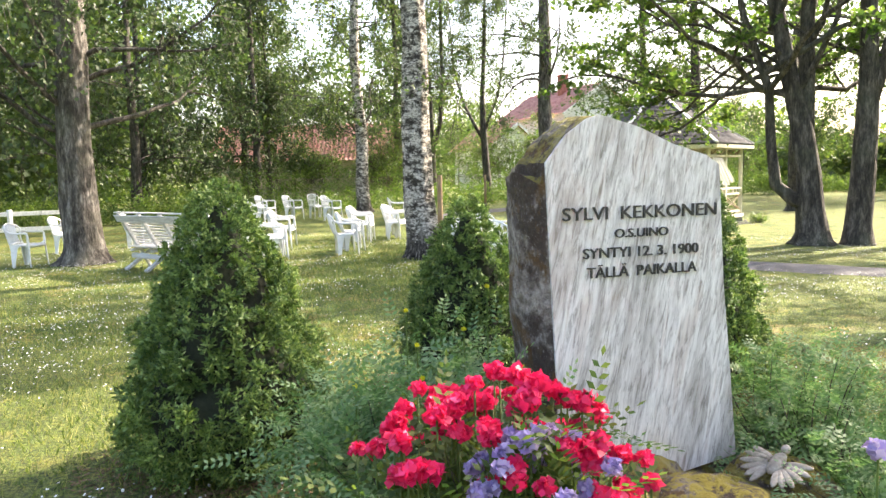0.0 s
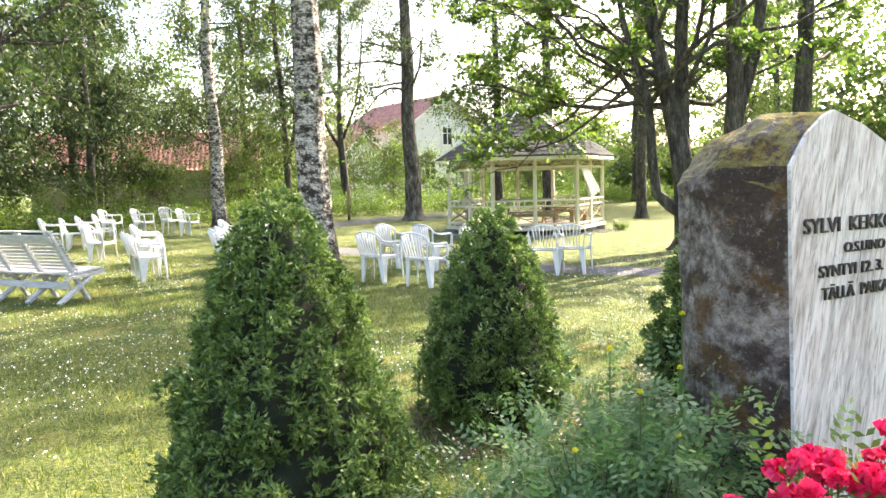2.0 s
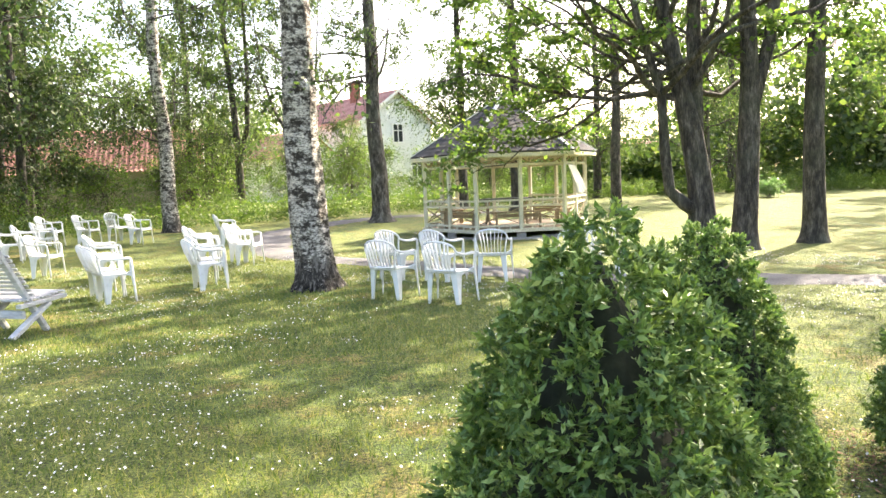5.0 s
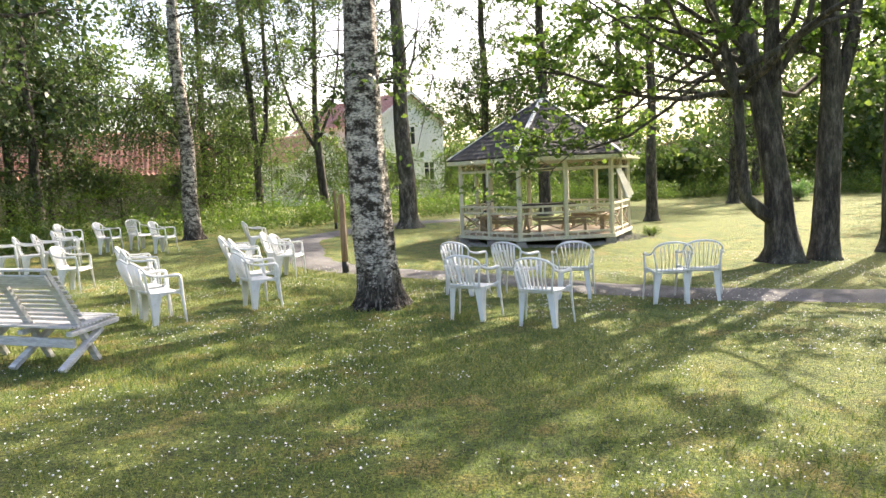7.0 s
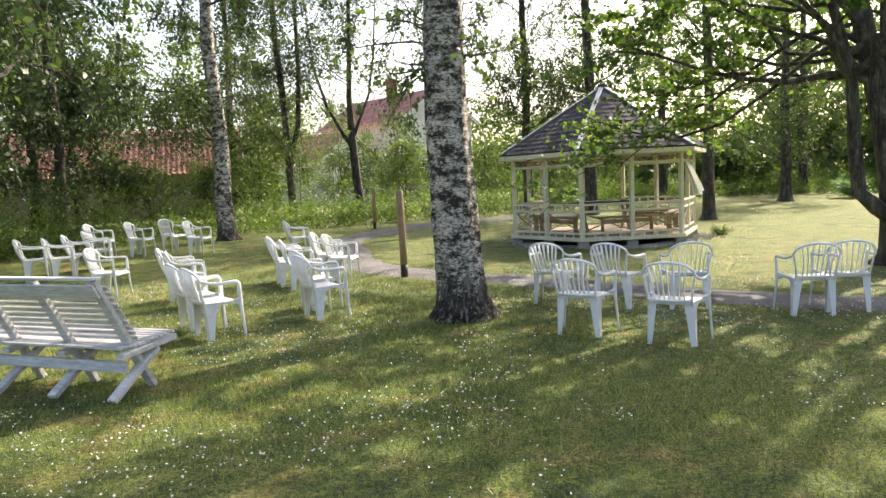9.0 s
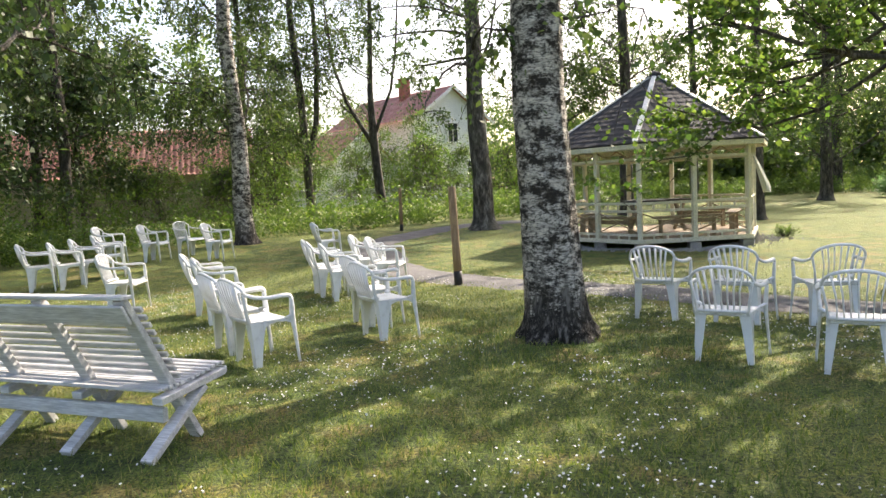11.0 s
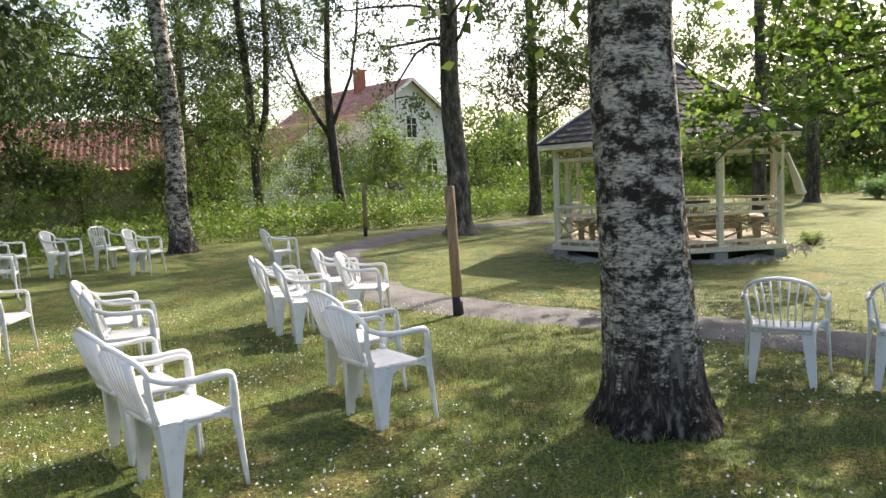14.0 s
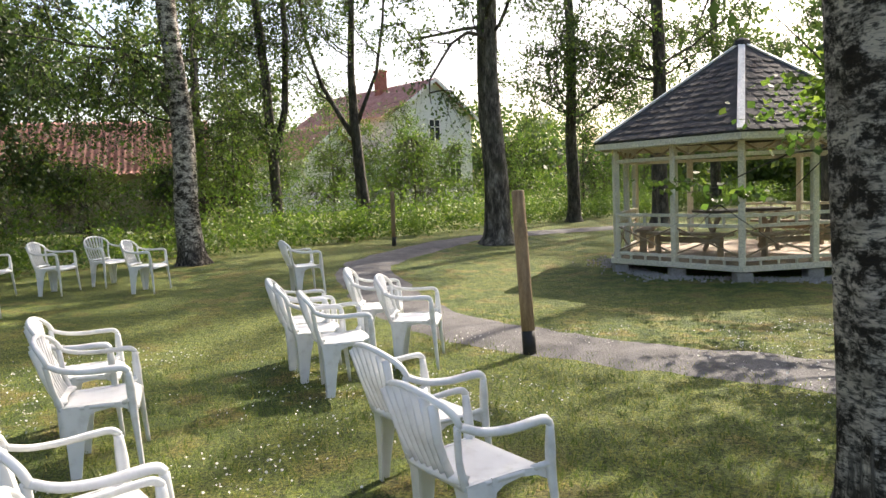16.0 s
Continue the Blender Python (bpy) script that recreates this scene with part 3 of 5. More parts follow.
def far_woods():
    rng = np.random.default_rng(5)
    fine, coarse = [], []

    def clumpy(x, y, H, rmax, n, shape):
        """Foliage of one far tree, gathered into tufts."""
        m = max(6, n // 14)
        z = rng.random(m) ** 0.85 * H
        rr = rmax * shape(z / H) * rng.random(m) ** 0.5
        b = rng.uniform(0, 2 * math.pi, m)
        c = np.stack([x + rr * np.cos(b), y + rr * np.sin(b), z + 0.3], 1)
        p = np.repeat(c, 14, 0) + rng.normal(size=(m * 14, 3)) * np.array([0.5, 0.5, 0.32])
        p[:, 2] = np.maximum(p[:, 2], 0.1)
        return p

    def dome(f):
        return np.sqrt(np.clip(1 - (f - 0.35) ** 2 * 1.6, 0.05, 1))

    def cone(f):
        return 0.15 + 0.85 * (1 - f)
    for k in range(380):
        a = rng.uniform(-150, 150)
        R = rng.uniform(48, 85)
        if 3 < a < 23 and R < 82:
            R += 35
        x, y = R * math.sin(radians(a)), R * math.cos(radians(a))
        H = rng.uniform(14, 26) if a < -22 or a > 75 else rng.uniform(17, 25) if a > 9 else rng.uniform(8, 12)
        if -24 < a < 4 and R < 68:
            continue
        # coarse crowns lie out of view, added only to close off the sky light
        seen = -58 < a < 45
        (fine if seen else coarse).append(clumpy(x, y, H, 3.2, 430 if seen else 120, dome))
    for k in range(110):
        a = rng.uniform(-105, -50) if k % 3 else rng.uniform(48, 115)
        R = rng.uniform(23, 38) if k % 3 else rng.uniform(34, 48)
        x, y = R * math.sin(radians(a)), R * math.cos(radians(a))
        seen = -72 < a < 40
        (fine if seen else coarse).append(clumpy(x, y, rng.uniform(9, 15), 2.6, 700 if seen else 200, dome))
    for k in range(42):
        a, R = rng.uniform(-24, 8), rng.uniform(56, 68)
        x, y = R * math.sin(radians(a)), R * math.cos(radians(a))
        fine.append(clumpy(x, y, rng.uniform(4.5, 8), 3.0, 560, dome))
    for k in range(95):
        x = rng.uniform(9, 52)
        y = 26 + 0.12 * x + rng.uniform(0, 16)
        H = rng.uniform(3, 6.5) if k % 3 == 0 else rng.uniform(6, 11)
        if x < 19:
            H *= 0.35
        fine.append(clumpy(x, y, H, 2.6, 560, cone if k % 2 else dome))
    lv = np.concatenate([leaves(np.concatenate(fine), 0.42, rng, 0.3, 0.75), leaves(np.concatenate(coarse), 0.95, rng, 0.3, 0.8)])
    ob = quads_mesh("far_woods", lv, M_birchleaf)
    tagged(ob, "distant mixed woods, continued out of view to close off sky light", "woods", kind="stuff")


far_woods()


# ---------------------------------------------------------------- gazebo
def gazebo():
    cx, cy, A0 = 4.52, 6.45, radians(-112)
    RP, RE, ZF, ZE, ZA = 2.34, 2.70, 0.17, 2.15, 3.80
    root = tagged(empty("gazebo", pose(cx, cy, 0)), "cream-painted hexagonal wooden gazebo with a dark shingled roof", "gazebo")

    def cor(k, R, z):
        a = A0 + k * math.pi / 3
        return Vector((R * math.cos(a), R * math.sin(a), z))

    bm = bmesh.new()
    top = [bm.verts.new(cor(k, RP + 0.08, ZF)) for k in range(6)]
    f = bm.faces.new(top)
    g = bmesh.ops.extrude_face_region(bm, geom=[f])
    for v in g["geom"]:
        if isinstance(v, bmesh.types.BMVert):
            v.co.z -= 0.05
    bmesh.ops.recalc_face_normals(bm, faces=bm.faces)
    part("floor_deck", bm, M_plank, root, "pale wooden deck", smooth=False)
    for k in range(6):
        part("floor_edge", beam(cor(k, RP + 0.10, ZF - 0.03), cor(k + 1, RP + 0.10, ZF - 0.03), 0.03, 0.09), M_cream, root, smooth=False)
        for f in (0, 0.5):
            p = cor(k, RP - 0.05, 0).lerp(cor(k + 1, RP - 0.05, 0), f)
            part("foundation_block", box_bm(p.x, p.y, -0.02, 0.24, 0.24, 0.2, bev=0.012), M_block, root, smooth=False)
            q = cor(k, RP, 0).lerp(cor(k + 1, RP, 0), f)
            part("post", beam((q.x, q.y, ZF), (q.x, q.y, ZE - 0.02), 0.10, 0.10, 0.012, (q.x, q.y, 0)), M_cream, root, smooth=False)
        a, b = cor(k, RP, 0), cor(k + 1, RP, 0)
        # top beams
        for z, hh in ((ZE - 0.05, 0.12), (ZE - 0.30, 0.06)):
            part("top_beam", beam(a + Vector((0, 0, z)), b + Vector((0, 0, z)), 0.06, hh), M_cream, root, smooth=False)
        for j in range(8):
            p, q = a.lerp(b, j / 8), a.lerp(b, (j + 1) / 8)
            z0, z1 = (ZE - 0.27, ZE - 0.11) if j % 2 else (ZE - 0.11, ZE - 0.27)
            part("frieze_brace", beam(p + Vector((0, 0, z0)), q + Vector((0, 0, z1)), 0.025, 0.03), M_plank, root, smooth=False)
        # railings (the far side is the way in)
        if k == 3:
            continue
        for h0 in range(2):
            p, q = a.lerp(b, h0 / 2), a.lerp(b, (h0 + 1) / 2)
            for z, hh, w in ((ZF + 0.10, 0.05, 0.04), (ZF + 0.60, 0.05, 0.04), (ZF + 0.76, 0.05, 0.08)):
                part("rail", beam(p + Vector((0, 0, z)), q + Vector((0, 0, z)), w, hh), M_cream, root, smooth=False)
            for s in range(1, 4):
                m_ = p.lerp(q, s / 4)
                part("spindle", beam(m_ + Vector((0, 0, ZF + 0.62)), m_ + Vector((0, 0, ZF + 0.74)), 0.04, 0.03, up=(q - p)), M_cream, root, smooth=False)
                part("spindle", beam(m_ + Vector((0, 0, ZF)), m_ + Vector((0, 0, ZF + 0.08)), 0.04, 0.03, up=(q - p)), M_cream, root, smooth=False)
            part("cross_brace", beam(p + Vector((0, 0, ZF + 0.13)), q + Vector((0, 0, ZF + 0.57)), 0.020, 0.026), M_plank, root, smooth=False)
            part("cross_brace", beam(p + Vector((0, 0, ZF + 0.57)), q + Vector((0, 0, ZF + 0.13)), 0.024, 0.026), M_plank, root, smooth=False)
    # roof
    for k in range(6):
        e0, e1, ap = cor(k, RE, ZE), cor(k + 1, RE, ZE), Vector((0, 0, ZA))
        n = (e1 - e0).cross(ap - e0).normalized()
        bm = bmesh.new()
        lo = [bm.verts.new(v) for v in (e0, e1, ap)]
        hi = [bm.verts.new(v + n * 0.035) for v in (e0, e1, ap)]
        bm.faces.new(lo[::-1])
        bm.faces.new(hi)
        for i in range(3):
            bm.faces.new((lo[i], lo[(i + 1) % 3], hi[(i + 1) % 3], hi[i]))
        panel = part("roof_panel", bm, M_shingle, root, "dark grey bitumen shingles", smooth=False)
        # shingle courses with pointed lower edges
        rows = 15
        vs, fs = [], []
        side = (e1 - e0).normalized()
        for r_ in range(rows):
            t0, t1 = r_ / rows, (r_ + 1.25) / rows
            l0, r0 = e0.lerp(ap, t0), e1.lerp(ap, t0)
            W = (r0 - l0).length
            m_ = max(1, round(W / 0.2))
            off = 0.5 if r_ % 2 else 0.0
            upv = (ap - (e0 + e1) / 2).normalized()
            mid0 = (l0 + r0) / 2
            hgt = (ap - (e0 + e1) / 2).length / rows
            for j in range(m_):
                u = -W / 2 + (j + off) * 0.2
                if abs(u) + 0.1 > W / 2 - 0.06:
                    continue
                c = mid0 + side * u + n * (0.040 + 0.003 * ((j * 7 + r_ * 3) % 3))
                i0 = len(vs)
                vs += [c + side * -0.097 + upv * hgt * 0.35, c + side * -0.06 + n * 0.006, c + side * 0.06 + n * 0.006, c + side * 0.097 + upv * hgt * 0.35,
                       c + side * 0.097 + upv * hgt * 1.2 - n * 0.012, c + side * -0.097 + upv * hgt * 1.2 - n * 0.012]
                fs.append((i0, i0 + 1, i0 + 2, i0 + 3, i0 + 4, i0 + 5))
        shing = part("shingles", ([tuple(v) for v in vs], fs), M_shingle, panel, smooth=False)
        shing["kind"] = "stuff"
        part("fascia", beam(cor(k, RE - 0.01, ZE - 0.05), cor(k + 1, RE - 0.01, ZE - 0.05), 0.025, 0.10), M_cream, root, smooth=False)
        part("ridge_cap", beam(e0 + Vector((0, 0, 0.05)), ap + Vector((0, 0, 0.05)), 0.11, 0.03), M_whitepaint, root, "white-painted ridge board", smooth=False)
        part("rafter", beam(cor(k, RE - 0.05, ZE - 0.05), Vector((0, 0, ZA - 0.1)), 0.05, 0.09), M_plank, root, smooth=False)
    part("roof_cap", tube([(0, 0, ZA - 0.03), (0, 0, ZA + 0.06), (0, 0, ZA + 0.12)], [0.16, 0.14, 0.02], 6), M_shingle, root, smooth=False)

    # cloth hung along one side
    c0, c1 = cor(1, RP + 0.07, 0), cor(2, RP + 0.07, 0)
    sd = (c1 - c0).normalized()
    nv = Vector((sd.y, -sd.x, 0))
    bm = bmesh.new()
    g = []
    for back in (0, 1):
        rows = []
        for i in range(9):
            f = i / 8
            row = []
            for j in range(33):
                u = j / 32
                s_ = 0.05 + u * (0.62 + 0.22 * f)
                o = 0.05 + 0.24 * f + (0.02 + 0.055 * f) * math.sin(u * 26 + 0.6 * math.sin(3 * f)) + 0.004 * back
                q = c0 + sd * s_ + nv * o
                row.append(bm.verts.new((q.x, q.y, 1.80 - 0.72 * f - 0.05 * math.sin(u * 5) * f)))
            rows.append(row)
        g.append(rows)
        for a, b in zip(rows, rows[1:]):
            for j in range(32):
                bm.faces.new((a[j], a[j + 1], b[j + 1], b[j]) if back else (a[j], b[j], b[j + 1], a[j + 1]))
    cur = part("curtain", bm, M_cloth)
    cur.matrix_basis = pose(cx, cy, 0)
    tagged(cur, "cream cloth hung along one open side of the gazebo", "curtain")

    # tables and benches inside
    def bench_inside(x, y, rz, L, nm):
        b = tagged(empty("wooden_bench", pose(cx + x, cy + y, ZF + 0.005, 0, 0, rz)), "plain plank bench on the gazebo deck", "bench", "gazebo benches")
        part("seat_plank", box_bm(0, 0, 0.43, L, 0.26, 0.045, bev=0.006), M_plank, b, smooth=False)
        for s in (-1, 1):
            part("leg", box_bm(s * (L / 2 - 0.16), 0, 0.205, 0.045, 0.12, 0.405, bev=0.005), M_plank, b, smooth=False)
        part("stretcher", box_bm(0, 0, 0.33, L - 0.36, 0.03, 0.09, bev=0.004), M_plank, b, smooth=False)
    for k in range(5):
        kk = k if k < 3 else k + 1
        m_ = (cor(kk, RP - 0.42, 0) + cor(kk + 1, RP - 0.42, 0)) / 2
        bench_inside(m_.x, m_.y, math.degrees(math.atan2(m_.y, m_.x)) + 90, 1.5, k)
    t = tagged(empty("picnic_table", pose(cx, cy + 0.1, ZF + 0.005, 0, 0, 10)), "dark-topped plank table inside the gazebo", "table")
    part("tabletop", box_bm(0, 0, 0.73, 1.5, 0.75, 0.045, bev=0.008), M_darkwood, t, smooth=False)
    for s in (-1, 1):
        for q in (-1, 1):
            part("leg", beam((s * 0.55, q * 0.28, 0.71), (s * 0.55, -q * 0.30, 0), 0.05, 0.08), M_plank, t, smooth=False)


gazebo()


# ---------------------------------------------------------------- plastic chairs
def smooth_tube(pts, radii, sides=8, flat=1.0, n=4):
    """A tube along a curve through pts."""
    curve = spline(pts, n)
    at = np.linspace(0, len(pts) - 1, len(curve))
    return tube(curve, list(np.interp(at, range(len(pts)), radii)), sides, flat)


def chair(m):
    root = tagged(empty("plastic_chair", m), "white moulded plastic garden chair with a fan-slatted back on the lawn", "chair", "white plastic chairs")
    # seat: dished sheet with a rolled front
    bm = bmesh.new()
    nx, ny = 9, 10
    tv = {}
    for top in (1, 0):
        for j in range(ny):
            f = j / (ny - 1)
            y = -0.19 + 0.42 * f
            w = 0.20 + 0.035 * f
            for i in range(nx):
                u = i / (nx - 1) * 2 - 1
                z = 0.415 - 0.014 * (1 - u * u) * math.sin(math.pi * min(1, f * 1.05)) - (0.03 * ((f - 0.86) / 0.14) ** 2 if f > 0.86 else 0)
                tv[top, i, j] = bm.verts.new((u * w, y, z - (0 if top else 0.022)))
    for j in range(ny - 1):
        for i in range(nx - 1):
            bm.faces.new((tv[1, i, j], tv[1, i + 1, j], tv[1, i + 1, j + 1], tv[1, i, j + 1]))
            bm.faces.new((tv[0, i, j], tv[0, i, j + 1], tv[0, i + 1, j + 1], tv[0, i + 1, j]))
    for i in range(nx - 1):
        for j in (0, ny - 1):
            q = (tv[1, i, j], tv[1, i + 1, j], tv[0, i + 1, j], tv[0, i, j])
            bm.faces.new(q if j else q[::-1])
    for j in range(ny - 1):
        for i in (0, nx - 1):
            q = (tv[1, i, j], tv[1, i, j + 1], tv[0, i, j + 1], tv[0, i, j])
            bm.faces.new(q)
    bmesh.ops.recalc_face_normals(bm, faces=bm.faces)
    part("seat", bm, M_plastic, root)

    def back_y(z):
        return -0.19 - 0.13 * (z - 0.40) / 0.42

    # arched top rail
    arch = []
    for i in range(13):
        a = math.pi * i / 12
        x = -0.235 * math.cos(a)
        z = 0.665 + 0.135 * math.sin(a) ** 0.8
        arch.append((x, back_y(z) + 0.05 * abs(math.cos(a)) ** 3, z))
    part("back_rail", smooth_tube(arch, [0.017] * 13, 8, 0.75, 2), M_plastic, root)
    # fan slats
    for i in range(7):
        u = (i - 3) / 3
        p0 = Vector((u * 0.135, back_y(0.44), 0.44))
        a = math.pi / 2 + u * 0.86
        xt = -0.225 * math.cos(a)
        zt = 0.665 + 0.13 * math.sin(a) ** 0.8
        p1 = Vector((xt, back_y(zt), zt))
        mid = p0.lerp(p1, 0.5) + Vector((-0.012 * u, -0.012, 0))
        part("back_slat", tube([p0, p0.lerp(mid, 0.5) + Vector((0, -0.004, 0)), mid, p1], [0.019, 0.019, 0.0215, 0.025], 8, 0.24), M_plastic, root)
    # lower back band
    band = []
    for i in range(7):
        u = i / 6 * 2 - 1
        band.append((u * 0.185, back_y(0.43) + 0.02 * u * u, 0.435))
    part("back_band", tube(band, [0.036] * 7, 8, 0.45), M_plastic, root)
    for s in (-1, 1):
        # arm running into the front leg
        part("armrest", smooth_tube([(s * 0.232, -0.235, 0.675), (s * 0.262, -0.14, 0.638), (s * 0.278, -0.02, 0.625), (s * 0.283, 0.10, 0.628), (s * 0.283, 0.165, 0.625), (s * 0.283, 0.195, 0.60)],
                             [0.017, 0.018, 0.019, 0.021, 0.021, 0.019], 8, 0.62), M_plastic, root)
        part("front_leg", smooth_tube([(s * 0.283, 0.190, 0.60), (s * 0.276, 0.195, 0.5), (s * 0.272, 0.20, 0.40), (s * 0.285, 0.215, 0.2), (s * 0.300, 0.23, 0)], [0.019, 0.026, 0.025, 0.017, 0.013], 8, 0.7), M_plastic, root)
        part("seat_bracket", tube([(s * 0.215, 0.15, 0.405), (s * 0.278, 0.19, 0.44)], [0.025, 0.02], 6, 0.7), M_plastic, root)
        # wide tapering rear leg with an inner flange, and the arched seat skirt running forward
        bm = bmesh.new()
        sec = []
        for z, w, ox, y0 in ((0.415, 0.175, 0.208, -0.185), (0.36, 0.140, 0.210, -0.176), (0.26, 0.105, 0.214, -0.168), (0.12, 0.076, 0.219, -0.162), (0.0, 0.056, 0.224, -0.158)):
            x0 = s * ox
            fl = 0.042 + 0.10 * z
            c = [(x0, y0), (x0 - s * fl, y0 - 0.008), (x0 - s * fl, y0 + 0.006), (x0 - s * 0.012, y0 + 0.014), (x0 - s * 0.012, y0 + w), (x0, y0 + w)]
            sec.append([bm.verts.new((px, py, z)) for px, py in c])
        for a, b in zip(sec, sec[1:]):
            for i in range(6):
                bm.faces.new((a[i], a[(i + 1) % 6], b[(i + 1) % 6], b[i]))
        bm.faces.new(sec[0])
        bm.faces.new(sec[-1])
        bmesh.ops.recalc_face_normals(bm, faces=bm.faces)
        part("rear_leg", bm, M_plastic, root, smooth=False)
        bm = bmesh.new()
        cols = []
        for y, lo in ((-0.06, 0.345), (0.0, 0.375), (0.08, 0.388), (0.15, 0.385), (0.20, 0.36)):
            xx = s * (0.213 + 0.05 * max(0, (y - 0.02) / 0.18) ** 2)
            cols.append([bm.verts.new((xx, y, 0.418)), bm.verts.new((xx, y, lo)), bm.verts.new((xx - s * 0.012, y, lo)), bm.verts.new((xx - s * 0.012, y, 0.418))])
        for a, b in zip(cols, cols[1:]):
            for i in range(4):
                bm.faces.new((a[i], a[(i + 1) % 4], b[(i + 1) % 4], b[i]))
        bm.faces.new(cols[0])
        bm.faces.new(cols[-1])
        bmesh.ops.recalc_face_normals(bm, faces=bm.faces)
        part("seat_skirt", bm, M_plastic, root, smooth=False)
        # back side stile
        part("back_stile", smooth_tube([(s * 0.19, back_y(0.42) + 0.02, 0.40), (s * 0.205, back_y(0.52) + 0.015, 0.52), (s * 0.232, -0.235, 0.675)], [0.021, 0.017, 0.017], 8, 0.6), M_plastic, root)
    return root


def chair_pose(x, y, heading):
    """heading: degrees clockwise from +y that the chair faces."""
    return pose(x, y, ground_z(x, y), 0, 0, -heading)


def from_rear(rl, rr):
    rl, rr = Vector(rl), Vector(rr)
    d = (rr - rl).normalized()
    f = Vector((-d.y, d.x))
    c = (rl + rr) / 2 + f * 0.2
    return c.x, c.y, math.degrees(math.atan2(f.x, f.y))


def from_right(rr, heading):
    a = radians(heading)
    f, r = Vector((math.sin(a), math.cos(a))), Vector((math.cos(a), -math.sin(a)))
    c = Vector(rr) - r * 0.215 + f * 0.2
    return c.x, c.y, heading


SEATS = [from_rear((2.90, -5.65), (3.29, -5.85)), from_rear((2.11, -5.12), (2.50, -5.32)), from_rear((2.01, -3.26), (2.36, -3.47)),
         from_rear((2.74, -3.58), (3.07, -3.81)), from_rear((3.57, -3.94), (3.99, -3.98)), from_rear((4.72, -4.57), (5.12, -4.60)), from_rear((5.13, -4.42), (5.55, -4.49)),
         from_right((-1.65, -4.87), 48), from_right((-2.07, -4.32), 50), from_right((-2.93, -2.65), 70), from_right((-3.35, -1.98), 70),
         from_right((-0.66, -3.93), 54), from_right((-0.90, -3.19), 55), from_right((-1.71, -1.2), 74), from_right((-2.0, -0.76), 74), from_right((-2.2, -0.3), 78),
         from_right((-1.26, -0.36), 94), from_right((-1.62, 0.33), 88), from_right((-2.98, 3.8), 65),
         (-6.75, 4.35, 88), (-6.27, 5.1, 112), (-5.36, 4.4, 92),
         (-7.55, 4.0, 85), from_right((-6.67, 1.9), 65), from_right((-6.68, 1.19), 65), from_right((-6.74, 0.66), 62), from_right((-7.15, 0.45), 62), from_right((-4.8, -1.45), 85),
         from_right((-5.95, -6.6), 70), from_right((-7.25, -4.5), 70), from_right((-6.6, -3.1), 60)]
first_chair = chair(chair_pose(*SEATS[0]))
for s in SEATS[1:]:
    copy_thing(first_chair, chair_pose(*s))


# ---------------------------------------------------------------- slatted bench
def garden_bench():
    ax = Vector((-0.951, 0.309, 0)).normalized()
    fw = Vector((0.309, 0.951, 0)).normalized()
    m = Matrix((-ax, fw, Vector((0, 0, 1)))).transposed().to_4x4()
    m.translation = Vector((-1.42, -6.83, 0)) + ax * 1.10
    root = tagged(empty("garden_bench", m), "weathered white slatted wooden bench on crossed legs", "bench")
    L = 2.05
    for i in range(4):
        x = -L / 2 + 0.06 + i * (L - 0.12) / 3
        part("back_leg", beam((x, 0.26, 0), (x, -0.29, 0.98), 0.045, 0.085, up=(1, 0, 0)), M_benchwood, root, smooth=False)
        part("seat_leg", beam((x + 0.047, -0.24, 0), (x + 0.047, 0.28, 0.33), 0.045, 0.085, up=(1, 0, 0)), M_benchwood, root, smooth=False)
        part("seat_bearer", beam((x + 0.047, -0.12, 0.335), (x + 0.047, 0.48, 0.375), 0.045, 0.08, up=(1, 0, 0)), M_benchwood, root, smooth=False)
    part("stretcher", beam((-L / 2 + 0.02, -0.05, 0.235), (L / 2 - 0.02, -0.05, 0.235), 0.045, 0.09), M_benchwood, root, smooth=False)
    d = Vector((0, -0.55, 0.98)).normalized()
    nrm = Vector((0, d.z, -d.y))
    for i in range(10):
        f = 0.43 + i * 0.052
        p = Vector((0, 0.26, 0)) + d * (1.124 * f) + nrm * 0.056
        part("back_slat", beam(p + Vector((-L / 2, 0, 0)), p + Vector((L / 2, 0, 0)), 0.022, 0.036, up=d), M_benchwood, root, smooth=False)
    p = Vector((0, 0.26, 0)) + d * (1.124 * 0.94) + nrm * -0.056
    part("top_board", beam(p + Vector((-L / 2, 0, 0)), p + Vector((L / 2, 0, 0)), 0.022, 0.13, up=d), M_benchwood, root, smooth=False)
    part("top_cap", beam((-L / 2, -0.295, 0.995), (L / 2, -0.295, 0.995), 0.09, 0.022), M_benchwood, root, smooth=False)
    for i in range(13):
        y = -0.10 + i * 0.049
        z = 0.395 + 0.03 * ((i - 3) / 7) ** 2 - (0.02 if i == 12 else 0)
        part("seat_slat", beam((-L / 2, y, z), (L / 2, y, z), 0.036, 0.022), M_benchwood, root, smooth=False)
    part("front_roll", beam((-L / 2, 0.515, 0.375), (L / 2, 0.515, 0.375), 0.022, 0.045), M_benchwood, root, smooth=False)


garden_bench()


# ---------------------------------------------------------------- poles
def pole(x, y, h, r, lean, label):
    root = tagged(empty("wooden_pole", pose(x, y, ground_z(x, y))), label, "pole")
    lx, ly = lean
    part("shaft", tube([(lx * z, ly * z, z) for z in (0.2, 0.6, 1.0, h - 0.01, h)], [r, r, r, r * 0.98, r * 0.9], 14), M_pole, root)
    part("tarred_foot", tube([(lx * z, ly * z, z) for z in (-0.05, 0.1, 0.21)], [r * 1.03] * 3, 14), M_tar, root, "black tarred foot")


